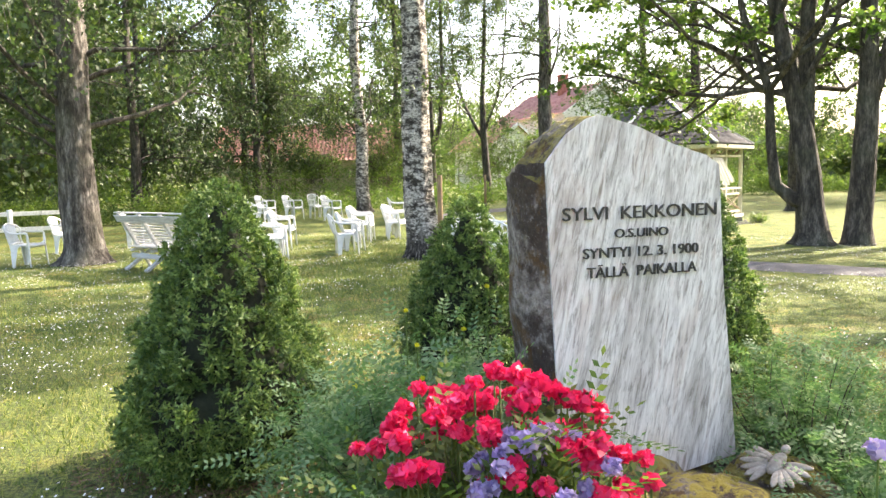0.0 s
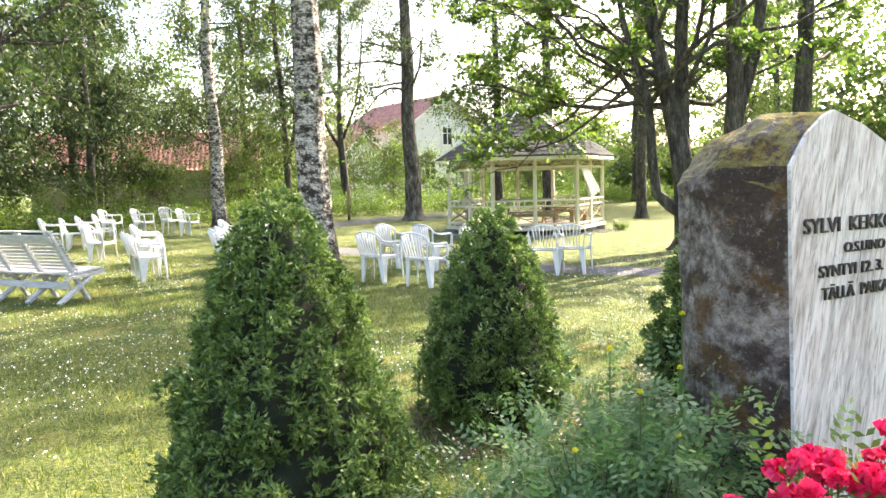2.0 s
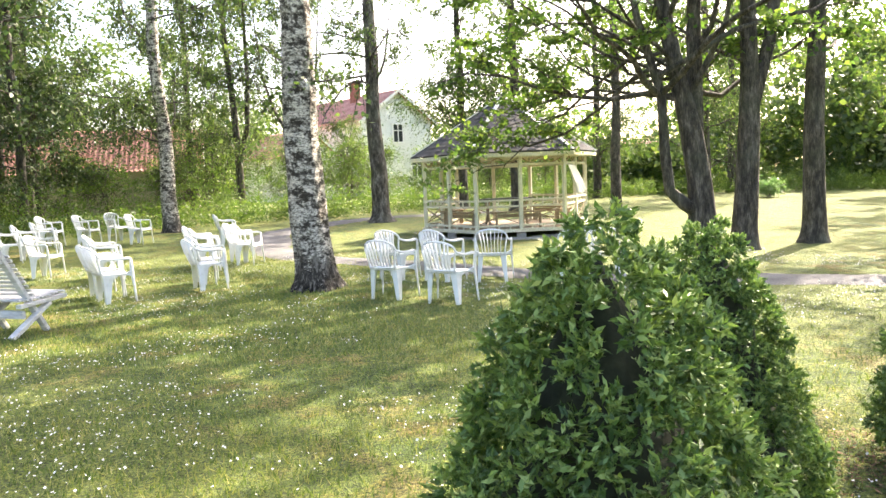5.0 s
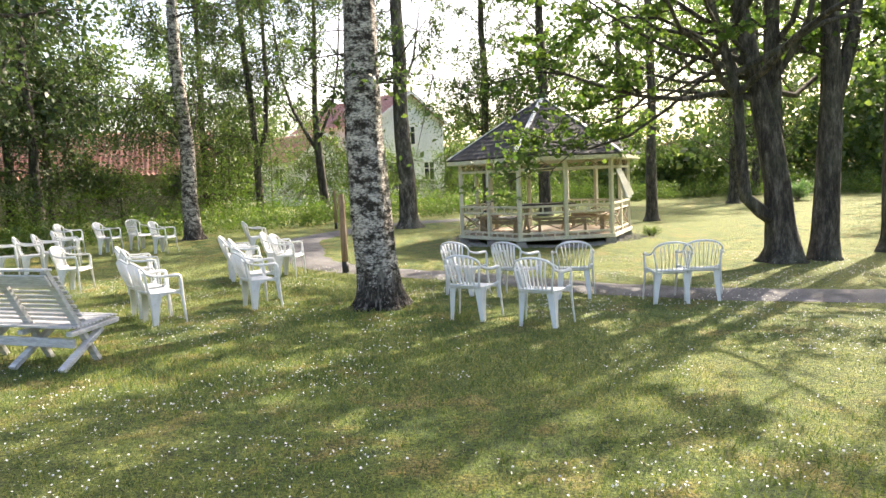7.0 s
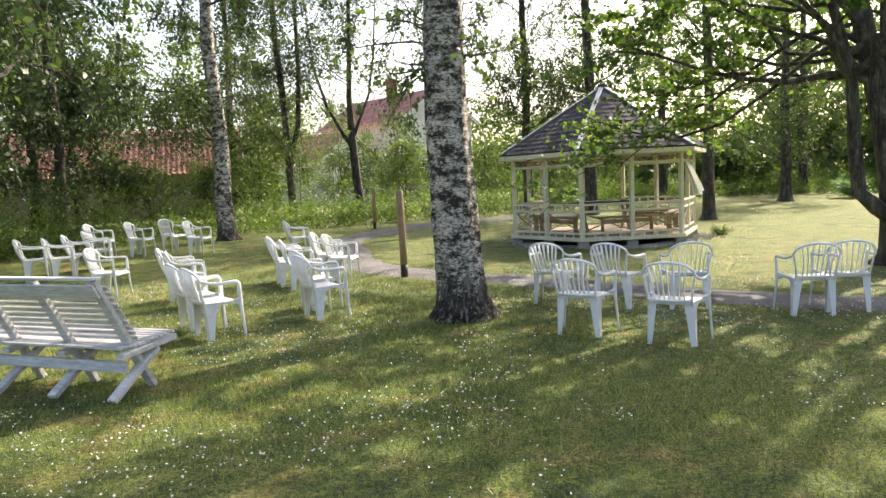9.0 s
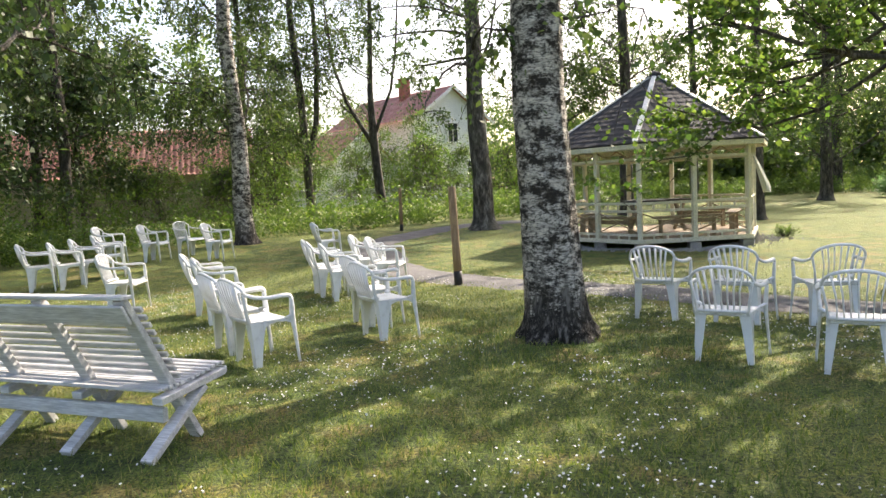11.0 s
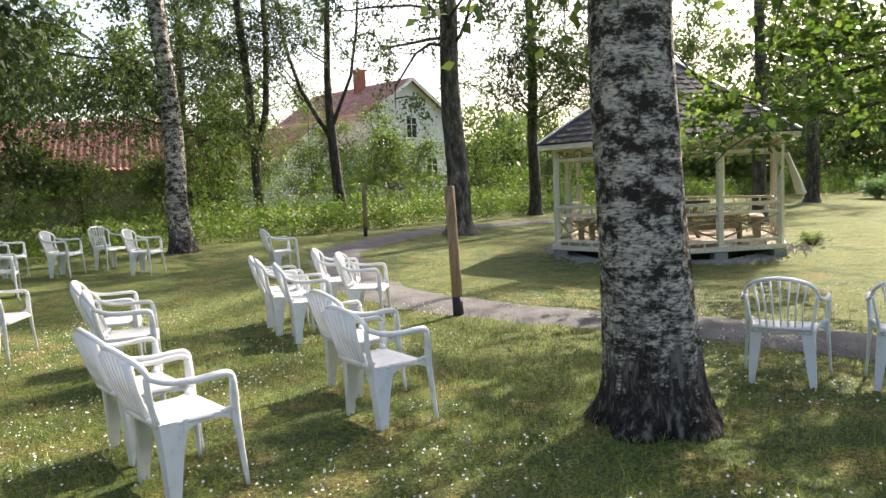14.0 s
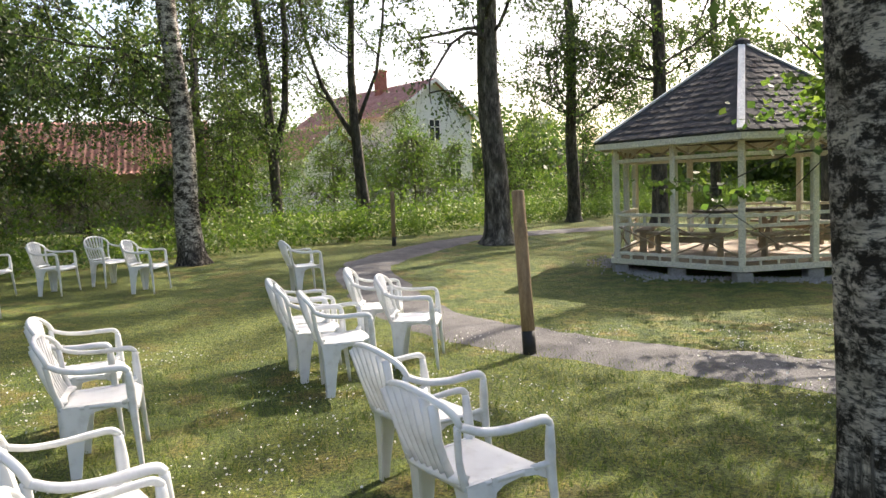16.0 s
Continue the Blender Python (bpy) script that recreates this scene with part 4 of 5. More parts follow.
pole(0, 0, 1.50, 0.062, (-0.03, 0.12), "weathered round wooden pole with a black foot by the path")
pole(-2.05, 10.4, 1.28, 0.05, (0.01, 0), "short dark wooden pole beside the gravel path")


# ---------------------------------------------------------------- memorial stone
def stone():
    u = Vector((0.7987, 0.6017, 0))
    back = Vector((-0.6017, 0.7987, 0))
    o = Vector((5.609, -13.653, 0))          # below the first letter
    m = Matrix((u, back, Vector((0, 0, 1)))).transposed().to_4x4()
    m.translation = o
    root = tagged(empty("memorial_stone", m), "tall grey memorial stone with smooth streaked face and mossy sides", "memorial stone")
    # outline of the face in x (along the letters) and z
    out = [(-0.01, 0.30), (-0.025, 0.7), (-0.045, 1.1), (-0.063, 1.52), (0.016, 1.617), (0.10, 1.675), (0.15, 1.692), (0.316, 1.646), (0.461, 1.582), (0.612, 1.537), (0.668, 1.50), (0.695, 1.04), (0.73, 0.7), (0.765, 0.33), (0.45, 0.28)]
    bm = bmesh.new()
    N = 18
    rings = []
    for k in range(N):
        f = k / (N - 1)
        d = 0.006 + 0.46 * f
        ring = []
        cxm, czm = 0.33, 0.9
        dense = []
        for i in range(len(out)):
            a, b = Vector(out[i]), Vector(out[(i + 1) % len(out)])
            for s in range(9):
                dense.append(a.lerp(b, s / 9))
        for p in dense:
            sh = 1 + 0.13 * math.sin(f * math.pi) * (p.y < 1.45) - 0.10 * f ** 3
            w = noise.noise(Vector((p.x * 4, p.y * 4, d * 5))) * 0.05 * min(1, f * 3) + noise.noise(Vector((p.x * 14, p.y * 14, d * 14))) * 0.030 * min(1, f * 4) + noise.noise(Vector((p.x * 40, p.y * 40, d * 40))) * 0.012 * min(1, f * 6)
            q = Vector((cxm + (p.x - cxm) * (sh + w), czm + (p.y - czm) * (sh + w * 0.6)))
            ring.append(bm.verts.new((q.x, d, q.y)))
        rings.append(ring)
    n = len(rings[0])
    for a, b in zip(rings, rings[1:]):
        for i in range(n):
            bm.faces.new((a[i], b[i], b[(i + 1) % n], a[(i + 1) % n]))
    bm.faces.new(rings[-1][::-1])
    bm.faces.new(rings[0])
    bmesh.ops.recalc_face_normals(bm, faces=bm.faces)
    part("rock", bm, M_rock, root, "rough lichened stone with moss on top", smooth=False)
    bm = bmesh.new()
    fr = [bm.verts.new((x, -0.006, z)) for x, z in out]
    bk = [bm.verts.new((x, 0.006, z)) for x, z in out]
    bm.faces.new(fr)
    bm.faces.new(bk[::-1])
    for i in range(len(out)):
        bm.faces.new((fr[i], bk[i], bk[(i + 1) % len(out)], fr[(i + 1) % len(out)]))
    bmesh.ops.recalc_face_normals(bm, faces=bm.faces)
    part("polished_face", bm, M_face, root, "pale grey cut face with flowing streaks", smooth=False)

    def line(txt, x0, x1, z, h):
        c = bpy.data.curves.new("inscription", 'FONT')
        c.body = txt
        c.size = h / 0.70
        c.extrude = 0.004
        ob = new("inscription", c)
        bpy.context.view_layer.update()
        me = bpy.data.meshes.new_from_object(ob)
        w = max(v.co.x for v in me.vertices) - min(v.co.x for v in me.vertices)
        k = (x1 - x0) / w
        mn = min(v.co.x for v in me.vertices)
        for v in me.vertices:
            v.co.x = (v.co.x - mn) * k
        bpy.data.objects.remove(ob)
        t = new("inscription", me)
        me.materials.clear()
        me.materials.append(M_letter)
        t.parent = root
        t.matrix_basis = pose(x0, -0.011, z, 90)
        t["label"] = "dark raised capital letters"
    line("SYLVI  KEKKONEN", 0.0, 0.653, 1.308, 0.048)
    line("O.S.UINO", 0.212, 0.439, 1.238, 0.033)
    line("SYNTYI 12. 3. 1900", 0.081, 0.573, 1.165, 0.038)
    line("TÄLLÄ  PAIKALLA", 0.097, 0.566, 1.092, 0.040)


def streaks(nt, scale, detail, across, along, lean, warp):
    """Noise drawn out along the stone's grain, which leans from the upright."""
    tc = nt.nodes.new("ShaderNodeTexCoord")
    mp = nt.nodes.new("ShaderNodeMapping")
    mp.vector_type = 'TEXTURE'
    mp.inputs["Rotation"].default_value = (0, radians(lean), 0)
    mp.inputs["Scale"].default_value = (across, 1, along)
    n = nnode(nt, "ShaderNodeTexNoise", Scale=scale, Detail=detail, Roughness=0.7, Distortion=warp)
    nt.links.new(tc.outputs["Object"], mp.inputs[0])
    nt.links.new(mp.outputs[0], n.inputs["Vector"])
    return n.outputs["Fac"]


def face_build(nt, b):
    s1 = streaks(nt, 2.4, 9, 0.20, 1.5, 9, 0.6)
    s2 = streaks(nt, 20, 10, 0.28, 2.2, 12, 0.8)
    s3 = streaks(nt, 1.6, 6, 0.35, 1.2, 7, 0.4)
    c = ramp(nt, s1, [(0.38, (0.44, 0.41, 0.385)), (0.46, (0.58, 0.55, 0.53)), (0.54, (0.76, 0.74, 0.72)), (0.63, (0.60, 0.535, 0.50))])
    d = ramp(nt, s2, [(0.38, (0.46, 0.44, 0.42)), (0.50, (0.95, 0.95, 0.95)), (0.64, (1.08, 1.08, 1.08))])
    c = mix(nt, 1.0, c, d, 'MULTIPLY')
    c = mix(nt, ramp(nt, s3, [(0.52, (0, 0, 0)), (0.66, (0.45, 0.45, 0.45))]), c, (0.42, 0.31, 0.26))
    nt.links.new(c, b.inputs["Base Color"])
    bump(nt, b, s2, 0.35, 0.004)


def rock_build(nt, b):
    s1 = tex_noise(nt, 3.4, 10, rough=0.62)
    s2 = tex_noise(nt, 24, 10, rough=0.65)
    s3 = tex_noise(nt, 5.0, 10, rough=0.62)
    c = ramp(nt, s2, [(0.36, (0.13, 0.102, 0.086)), (0.50, (0.255, 0.212, 0.185)), (0.64, (0.42, 0.365, 0.33))])
    c = mix(nt, ramp(nt, s1, [(0.47, (0.93, 0.93, 0.93)), (0.535, (0, 0, 0))]), c, (0.052, 0.032, 0.022))
    c = mix(nt, ramp(nt, s3, [(0.54, (0, 0, 0)), (0.60, (0.85, 0.85, 0.85))]), c, (0.125, 0.062, 0.016))
    pit = tex_noise(nt, 70, 4, rough=0.6)
    c = mix(nt, ramp(nt, pit, [(0.33, (0.8, 0.8, 0.8)), (0.42, (0, 0, 0))]), c, (0.05, 0.042, 0.036))
    c = mix(nt, ramp(nt, pit, [(0.60, (0, 0, 0)), (0.68, (0.4, 0.4, 0.4))]), c, (0.44, 0.40, 0.37))
    g = nt.nodes.new("ShaderNodeNewGeometry")
    sp = nt.nodes.new("ShaderNodeSeparateXYZ")
    nt.links.new(g.outputs["Normal"], sp.inputs[0])
    ma = nt.nodes.new("ShaderNodeMath")
    ma.operation = 'MULTIPLY'
    nt.links.new(sp.outputs[2], ma.inputs[0])
    nt.links.new(ramp(nt, s2, [(0.42, (0, 0, 0)), (0.52, (1, 1, 1))]), ma.inputs[1])
    c = mix(nt, ma.outputs[0], c, (0.27, 0.22, 0.035))
    nt.links.new(c, b.inputs["Base Color"])
    bump(nt, b, s2, 1.0, 0.035)


M_face = material("cut_stone_face", face_build, 0.6)
M_rock = material("rough_stone", rock_build, 0.95)
M_letter = speckled("dark_letters", (0.03, 0.03, 0.03), (0.06, 0.055, 0.05), 20, 80, 0.5)
stone()


# ---------------------------------------------------------------- clipped spruces
def conifer(x, y, h, r, seed, label, npad):
    rng = np.random.default_rng(seed)
    root = tagged(empty("dwarf_spruce", pose(x, y, ground_z(x, y))), label, "conifer", "dwarf spruces")
    part("trunk", tube([(0, 0, -0.03), (0, 0, 0.12)], [0.06, 0.05], 8), M_bark, root)

    def rad(f, a):
        base = r * (1 - f) ** 0.62 * (0.80 + 0.2 * min(1, f / 0.12)) * (1.0 if f > 0.03 else 0.9)
        return base * (1 + 0.20 * noise.noise(Vector((math.cos(a) * 2.1 + seed, math.sin(a) * 2.1, f * 5))) + 0.26 * noise.noise(Vector((math.cos(a) * 5, math.sin(a) * 5 + seed, f * 10))))

    # solid core whose near-black colour stands in for shade between the tufts
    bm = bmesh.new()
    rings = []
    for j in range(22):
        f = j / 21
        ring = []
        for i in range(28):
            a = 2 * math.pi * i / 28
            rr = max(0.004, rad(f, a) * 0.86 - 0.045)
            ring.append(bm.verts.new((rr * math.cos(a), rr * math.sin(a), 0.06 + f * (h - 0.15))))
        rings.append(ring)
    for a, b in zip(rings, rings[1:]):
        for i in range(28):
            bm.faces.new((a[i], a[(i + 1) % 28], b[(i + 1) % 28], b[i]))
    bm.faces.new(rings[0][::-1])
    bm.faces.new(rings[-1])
    part("shade_core", bm, M_gapshade, root)
    # foliage pads: each a rounded tuft of shoots
    ku = (np.arange(npad) + 0.5) / npad
    fp = 1 - ku ** 0.62 * 0.995 + rng.normal(size=npad) * 0.008
    fp = np.clip(fp, 0.0, 0.995)
    ap = np.arange(npad) * 2.399963 + rng.normal(size=npad) * 0.12
    shoots, dirs, tip = [], [], []
    for ff, aa in zip(fp, ap):
        rr = rad(ff, aa) * rng.uniform(0.86, 1.02)
        c0 = np.array([rr * math.cos(aa), rr * math.sin(aa), 0.06 + ff * (h - 0.07)])
        o0 = unit(np.array([math.cos(aa), math.sin(aa), 0.35 + 0.5 * ff]))
        k = 36
        dd = unit(rng.normal(size=(k, 3)) + o0 * 0.75)
        pr = rng.uniform(0.05, 0.088) * (1 - 0.35 * ff)
        shoots.append(c0 + dd * pr * rng.uniform(0.5, 1.0, (k, 1)))
        dirs.append(dd)
        tip.append((dd @ o0 > 0.35) & (rng.random(k) < 0.5))
    c, out, tip = np.concatenate(shoots), np.concatenate(dirs), np.concatenate(tip)
    for nm, sel, mt in (("needles", ~tip, M_needle), ("new_growth", tip, M_tip)):
        per = 5
        C, O = np.repeat(c[sel], per, 0), np.repeat(out[sel], per, 0)
        base = C + O * (rng.random(len(C))[:, None] - 0.5) * 0.03
        quads_mesh(nm, leaves(base, 0.027, rng, 0.0, 0.36, O * 1.0, 0.65), mt, root)


conifer(3.76, -13.2, 1.48, 0.56, 21, "dense clipped dwarf spruce with fresh light tips beside the stone", 520)
conifer(4.53, -11.5, 1.36, 0.50, 22, "small dense cone-shaped dwarf spruce on the lawn", 400)
conifer(6.0, -11.1, 1.52, 0.52, 23, "dark dense dwarf spruce behind the memorial stone", 400)


M_litter = speckled("dry_needles", (0.13, 0.075, 0.035), (0.25, 0.165, 0.085), 9, 60, 1.0)


def needle_litter(x, y, r, seed):
    rng = np.random.default_rng(seed)
    n = 2600
    a = rng.uniform(0, 2 * math.pi, n)
    q = r * (0.55 + 0.75 * rng.random(n) ** 1.3)
    px, py = x + q * np.cos(a), y + q * np.sin(a)
    pz = np.array([ground_z(u, v) for u, v in zip(px, py)]) + rng.uniform(0.006, 0.02, n)
    lv = leaves(np.stack([px, py, pz], 1), 0.045, rng, 0.0, 0.30)
    lv[:, :, 2] = pz[:, None] + (lv[:, :, 2] - pz[:, None]) * 0.3
    tagged(quads_mesh("needle_litter", lv, M_litter), "dry brown needles lying under a dwarf spruce", "needles", kind="stuff")


for lx, ly, lr in ((3.76, -13.2, 0.62), (4.53, -11.5, 0.56), (6.0, -11.1, 0.56)):
    needle_litter(lx, ly, lr, int(lx * 10))


# ---------------------------------------------------------------- flower bed
def leafy_bush(x, y, h, r, n, size, seed, label, mat=None):
    rng = np.random.default_rng(seed)
    root = tagged(empty("leafy_bush", pose(x, y, ground_z(x, y))), label, "bush")
    cent = []
    for k in range(46):
        a = rng.uniform(0, 2 * math.pi)
        k_ = rng.uniform(0.1, 0.85) * r / h
        d = (math.cos(a) * k_, math.sin(a) * k_, 1.0)
        c = curve_pts((0.06 * math.cos(a), 0.06 * math.sin(a), 0), d, h * rng.uniform(0.65, 1.0), 6, rng, 0.12, -0.06)
        part("stem", tube([tuple(p) for p in c], [0.006, 0.005, 0.005, 0.004, 0.003, 0.002, 0.001], 5, cap=False), M_bark, root)
        cent += c[2:]
    cent = np.array(cent)
    # feathered leaves: leaflets in pairs along a midrib
    m_ = n // 9
    c = cent[rng.integers(0, len(cent), m_)] + rng.normal(size=(m_, 3)) * np.array([r * 0.15, r * 0.15, h * 0.07])
    c[:, 2] = np.clip(c[:, 2], 0.02, None)
    d = unit(rng.normal(size=(m_, 3)) * 0.8 + np.array([0, 0, 0.15]) + c * np.array([1, 1, 0]) / max(r, 0.1))
    s = unit(np.cross(d, np.array([0, 0, 1.0]) + rng.normal(size=(m_, 3)) * 0.35))
    out = []
    L = size * 1.9
    for k in range(9):
        f = (k // 2) / 4.2
        sd = 0 if k == 8 else (1 if k % 2 else -1)
        base = c + d * L * f
        ax = unit(d * 0.55 + s * sd) if sd else d
        wv = np.cross(ax, np.cross(d, s))
        ll = size * 0.62 * (1 - 0.25 * f)
        out.append(np.stack([base, base + ax * ll * 0.5 + wv * ll * 0.24, base + ax * ll, base + ax * ll * 0.5 - wv * ll * 0.24], 1))
    quads_mesh("foliage", np.concatenate(out), mat or M_rose, root)


leafy_bush(5.10, -13.76, 0.86, 0.54, 27000, 0.055, 41, "grey-green rose bush with small leaves beside the stone")
leafy_bush(6.52, -12.95, 0.75, 0.48, 20000, 0.046, 42, "grey-green leafy bush growing beside the stone")
leafy_bush(6.85, -13.6, 0.55, 0.42, 12000, 0.045, 44, "low grey-green foliage of the raised bed")


def boulder(x, y, z, sx, sy, sz, seed, label):
    bm = bmesh.new()
    bmesh.ops.create_icosphere(bm, subdivisions=4, radius=1.0)
    for v in bm.verts:
        k = 1 + 0.22 * noise.noise(v.co * 1.4 + Vector((seed, 0, 0))) + 0.07 * noise.noise(v.co * 5 + Vector((seed, 3, 0)))
        v.co = Vector((v.co.x * sx * k, v.co.y * sy * k, v.co.z * sz * k))
    ob = part("boulder", bm, M_rock)
    ob.matrix_basis = pose(x, y, z, 0, 0, 37)
    tagged(ob, label, "rock", "stones of the raised bed")


boulder(5.72, -13.25, 0.08, 0.62, 0.48, 0.34, 1, "mossy base boulder under the memorial stone")
boulder(6.12, -13.55, 0.12, 0.34, 0.26, 0.26, 2, "mossy brown boulder at the stone's foot")
boulder(6.36, -13.28, 0.13, 0.28, 0.23, 0.25, 6, "mossy stone carrying the bird ornament")


def stone_bird(m):
    bm = bmesh.new()

    def lump(mat, sx, sy, sz):
        g = bmesh.ops.create_icosphere(bm, subdivisions=2, radius=1.0)
        for v in g["verts"]:
            v.co = mat @ Vector((v.co.x * sx, v.co.y * sy, v.co.z * sz))
    lump(pose(0, 0, 0.02), 0.035, 0.075, 0.028)
    lump(pose(0, 0.085, 0.035), 0.022, 0.026, 0.022)
    for s in (-1, 1):
        for i in range(6):
            a = 12 - i * 17
            lump(pose(s * 0.02, 0.02 - 0.008 * i, 0.018, 0, -s * 10, s * a + (0 if s > 0 else 180)) @ pose(0.065 + 0.008 * (3 - abs(i - 2)), 0, 0), 0.068, 0.018, 0.009)
    ob = part("bird_ornament", bm, M_paleclay)
    ob.matrix_basis = m
    tagged(ob, "pale stone bird ornament with spread wings on a mossy stone", "ornament")


M_paleclay = speckled("pale_clay", (0.30, 0.25, 0.205), (0.48, 0.42, 0.36), 14, 60, 0.9, 0.5, 0.006)
stone_bird(pose(6.36, -13.40, 0.375, 30, 12, -30) @ Matrix.Scale(0.78, 4))
boulder(5.86, -13.82, 0.12, 0.30, 0.24, 0.22, 3, "grey granite boulder at the stone's foot")
boulder(5.45, -14.1, 0.06, 0.34, 0.3, 0.28, 4, "rough granite boulder under the flowers")
leafy_bush(5.58, -14.46, 0.85, 0.40, 15000, 0.065, 43, "dark green begonia leaves of the flower bed", M_mapleleaf)

M_red = leaf_mat("red_petals", (0.60, 0.008, 0.085), (0.78, 0.016, 0.15), (0.88, 0.06, 0.24), 0.35)
M_purple = leaf_mat("purple_petals", (0.28, 0.20, 0.55), (0.38, 0.30, 0.66), (0.50, 0.42, 0.74), 0.3)


def flower(x, y, z, r, mat, seed, name, label, group):
    rng = np.random.default_rng(seed)
    root = tagged(empty(name, pose(x, y, z)), label, "flower", group)
    part("stalk", tube([(0, 0, -z + 0.02), (0, 0, -0.01)], [0.004, 0.003], 5), M_under, root)
    n = 60
    d = unit(rng.normal(size=(n, 3)) + np.array([0, 0, 0.4]))
    c = d * r * rng.uniform(0.45, 0.95, n)[:, None] * np.array([1, 1, 0.75])
    quads_mesh("petals", leaves(c, r * 0.75, rng, -0.2, 1.0, np.cross(d, rng.normal(size=(n, 3))) * 0.9 + d * 0.35, 0.5), mat, root)


frng = random.Random(4)
M_yellow = leaf_mat("yellow_petals", (0.62, 0.55, 0.02), (0.74, 0.66, 0.03), (0.82, 0.76, 0.08), 0.4)
for k, (x, y, z) in enumerate(((5.02, -13.74, 0.97), (5.10, -13.83, 0.86), (5.24, -13.70, 0.90), (4.90, -13.95, 0.72), (5.28, -13.52, 1.04), (5.18, -13.98, 0.78))):
    flower(x, y, z, 0.010, M_yellow, 300 + k, "yellow_flower", "small yellow wildflower among the bush leaves", "yellow flowers")
for k in range(84):
    a, q = frng.uniform(0, 6.283), math.sqrt(frng.random())
    x, y = 5.59 + 0.42 * q * math.cos(a), -14.46 + 0.30 * q * math.sin(a)
    flower(x, y, 0.90 - 0.22 * q * q + frng.uniform(-0.05, 0.06), frng.uniform(0.026, 0.040), M_red, k, "red_flower", "bright red double begonia bloom", "red begonias")
for k in range(30):
    a, q = frng.uniform(0, 6.283), math.sqrt(frng.random())
    x, y = 5.74 + 0.20 * q * math.cos(a), -14.60 + 0.2 * q * math.sin(a)
    flower(x, y, 0.82 - 0.1 * q * q + frng.uniform(-0.06, 0.05), frng.uniform(0.024, 0.032), M_purple, 100 + k, "purple_flower", "pale purple daisy-like bloom", "purple flowers")
for k in range(8):
    flower(6.62 + frng.uniform(-0.12, 0.15), -14.3 + frng.uniform(-0.15, 0.15), 0.74 + frng.uniform(-0.1, 0.06), 0.034, M_red if k % 3 else M_purple, 200 + k, "red_flower" if k % 3 else "purple_flower", "bloom at the far end of the bed", "red begonias")


# ---------------------------------------------------------------- houses
def gable_house(name, cx, cy, rz, L, W, ze, zr, wall, label, wins, chimney_at=None, gable_label=""):
    root = tagged(empty(name, pose(cx, cy, ground_z(cx, cy) - 0.05, 0, 0, rz)), label, "house")
    bm = bmesh.new()
    for x0 in (-L / 2,):
        pr = [(-W / 2, 0), (W / 2, 0), (W / 2, ze), (0, zr), (-W / 2, ze)]
        a = [bm.verts.new((-L / 2, y, z)) for y, z in pr]
        b = [bm.verts.new((L / 2, y, z)) for y, z in pr]
        bm.faces.new(a[::-1])
        bm.faces.new(b)
        for i in range(5):
            bm.faces.new((a[i], a[(i + 1) % 5], b[(i + 1) % 5], b[i]))
    bmesh.ops.recalc_face_normals(bm, faces=bm.faces)
    wobj = part("wall", bm, wall, root, smooth=False)
    # boards on the walls
    z = 0.3
    while z < ze:
        for s in (-1, 1):
            part("weatherboard", box_bm(0, s * (W / 2 + 0.012), z, L, 0.02, 0.19), wall, wobj, smooth=False)
            part("weatherboard", box_bm(s * (L / 2 + 0.012), 0, z, 0.02, W, 0.19), wall, wobj, smooth=False)
        z += 0.2
    k = (zr - ze) / (W / 2)
    sl = math.hypot(W / 2 + 0.4, k * (W / 2 + 0.4))
    for s in (-1, 1):
        bm = bmesh.new()
        n = int(sl / 0.32)
        m_ = int((L + 0.8) / 0.24)
        vs, fs = [], []
        for j in range(n + 1):
            for i in range(m_ * 4 + 1):
                x = -L / 2 - 0.4 + (L + 0.8) * i / (m_ * 4)
                for q in (0, 1):
                    d = (j + q * 0.98) * sl / (n + 1)
                    y = d * (W / 2 + 0.4) / sl
                    zz = zr + 0.10 - k * y + 0.035 * math.sin(i / 4 * 2 * math.pi) + 0.05 * q
                    vs.append((x, s * y, zz))
        row = (m_ * 4 + 1) * 2
        for j in range(n + 1):
            for i in range(m_ * 4):
                a = j * row + i * 2
                fs.append((a, a + 2, a + 3, a + 1))
                if j < n:
                    fs.append((a + 1, a + 3, a + row + 2, a + row))
        part("roof_slope", (vs, fs), M_redtile, root, "red clay pantile roof")
        for e in (-1, 1):
            part("bargeboard", beam((e * (L / 2 + 0.36), 0, zr + 0.02), (e * (L / 2 + 0.36), s * (W / 2 + 0.4), zr + 0.02 - k * (W / 2 + 0.4)), 0.04, 0.2), M_whitepaint, root, smooth=False)
    for (face, p, z0, w, h) in wins:
        win = part("window", box_bm(0, 0, 0, w, 0.06, h), M_window, root, "dark window pane", smooth=False)
        if face == 'y-':
            win.matrix_basis = pose(p, -W / 2 - 0.03, z0)
        elif face == 'x+':
            win.matrix_basis = pose(L / 2 + 0.03, p, z0, 0, 0, 90)
        else:
            win.matrix_basis = pose(-L / 2 - 0.03, p, z0, 0, 0, 90)
        for dx, dz, ww, hh in ((0, h / 2, w + 0.2, 0.1), (0, -h / 2, w + 0.2, 0.1), (-w / 2, 0, 0.1, h), (w / 2, 0, 0.1, h), (0, 0, 0.05, h), (0, h * 0.15, w, 0.05)):
            part("window_frame", box_bm(dx, -0.02, dz, ww, 0.09, hh), M_whitepaint, win, smooth=False)
    if chimney_at:
        x, y = chimney_at
        part("chimney", box_bm(x, y, zr + 0.3, 0.6, 0.6, 1.5, bev=0.02), M_chimney, root, "red brick chimney", smooth=False)
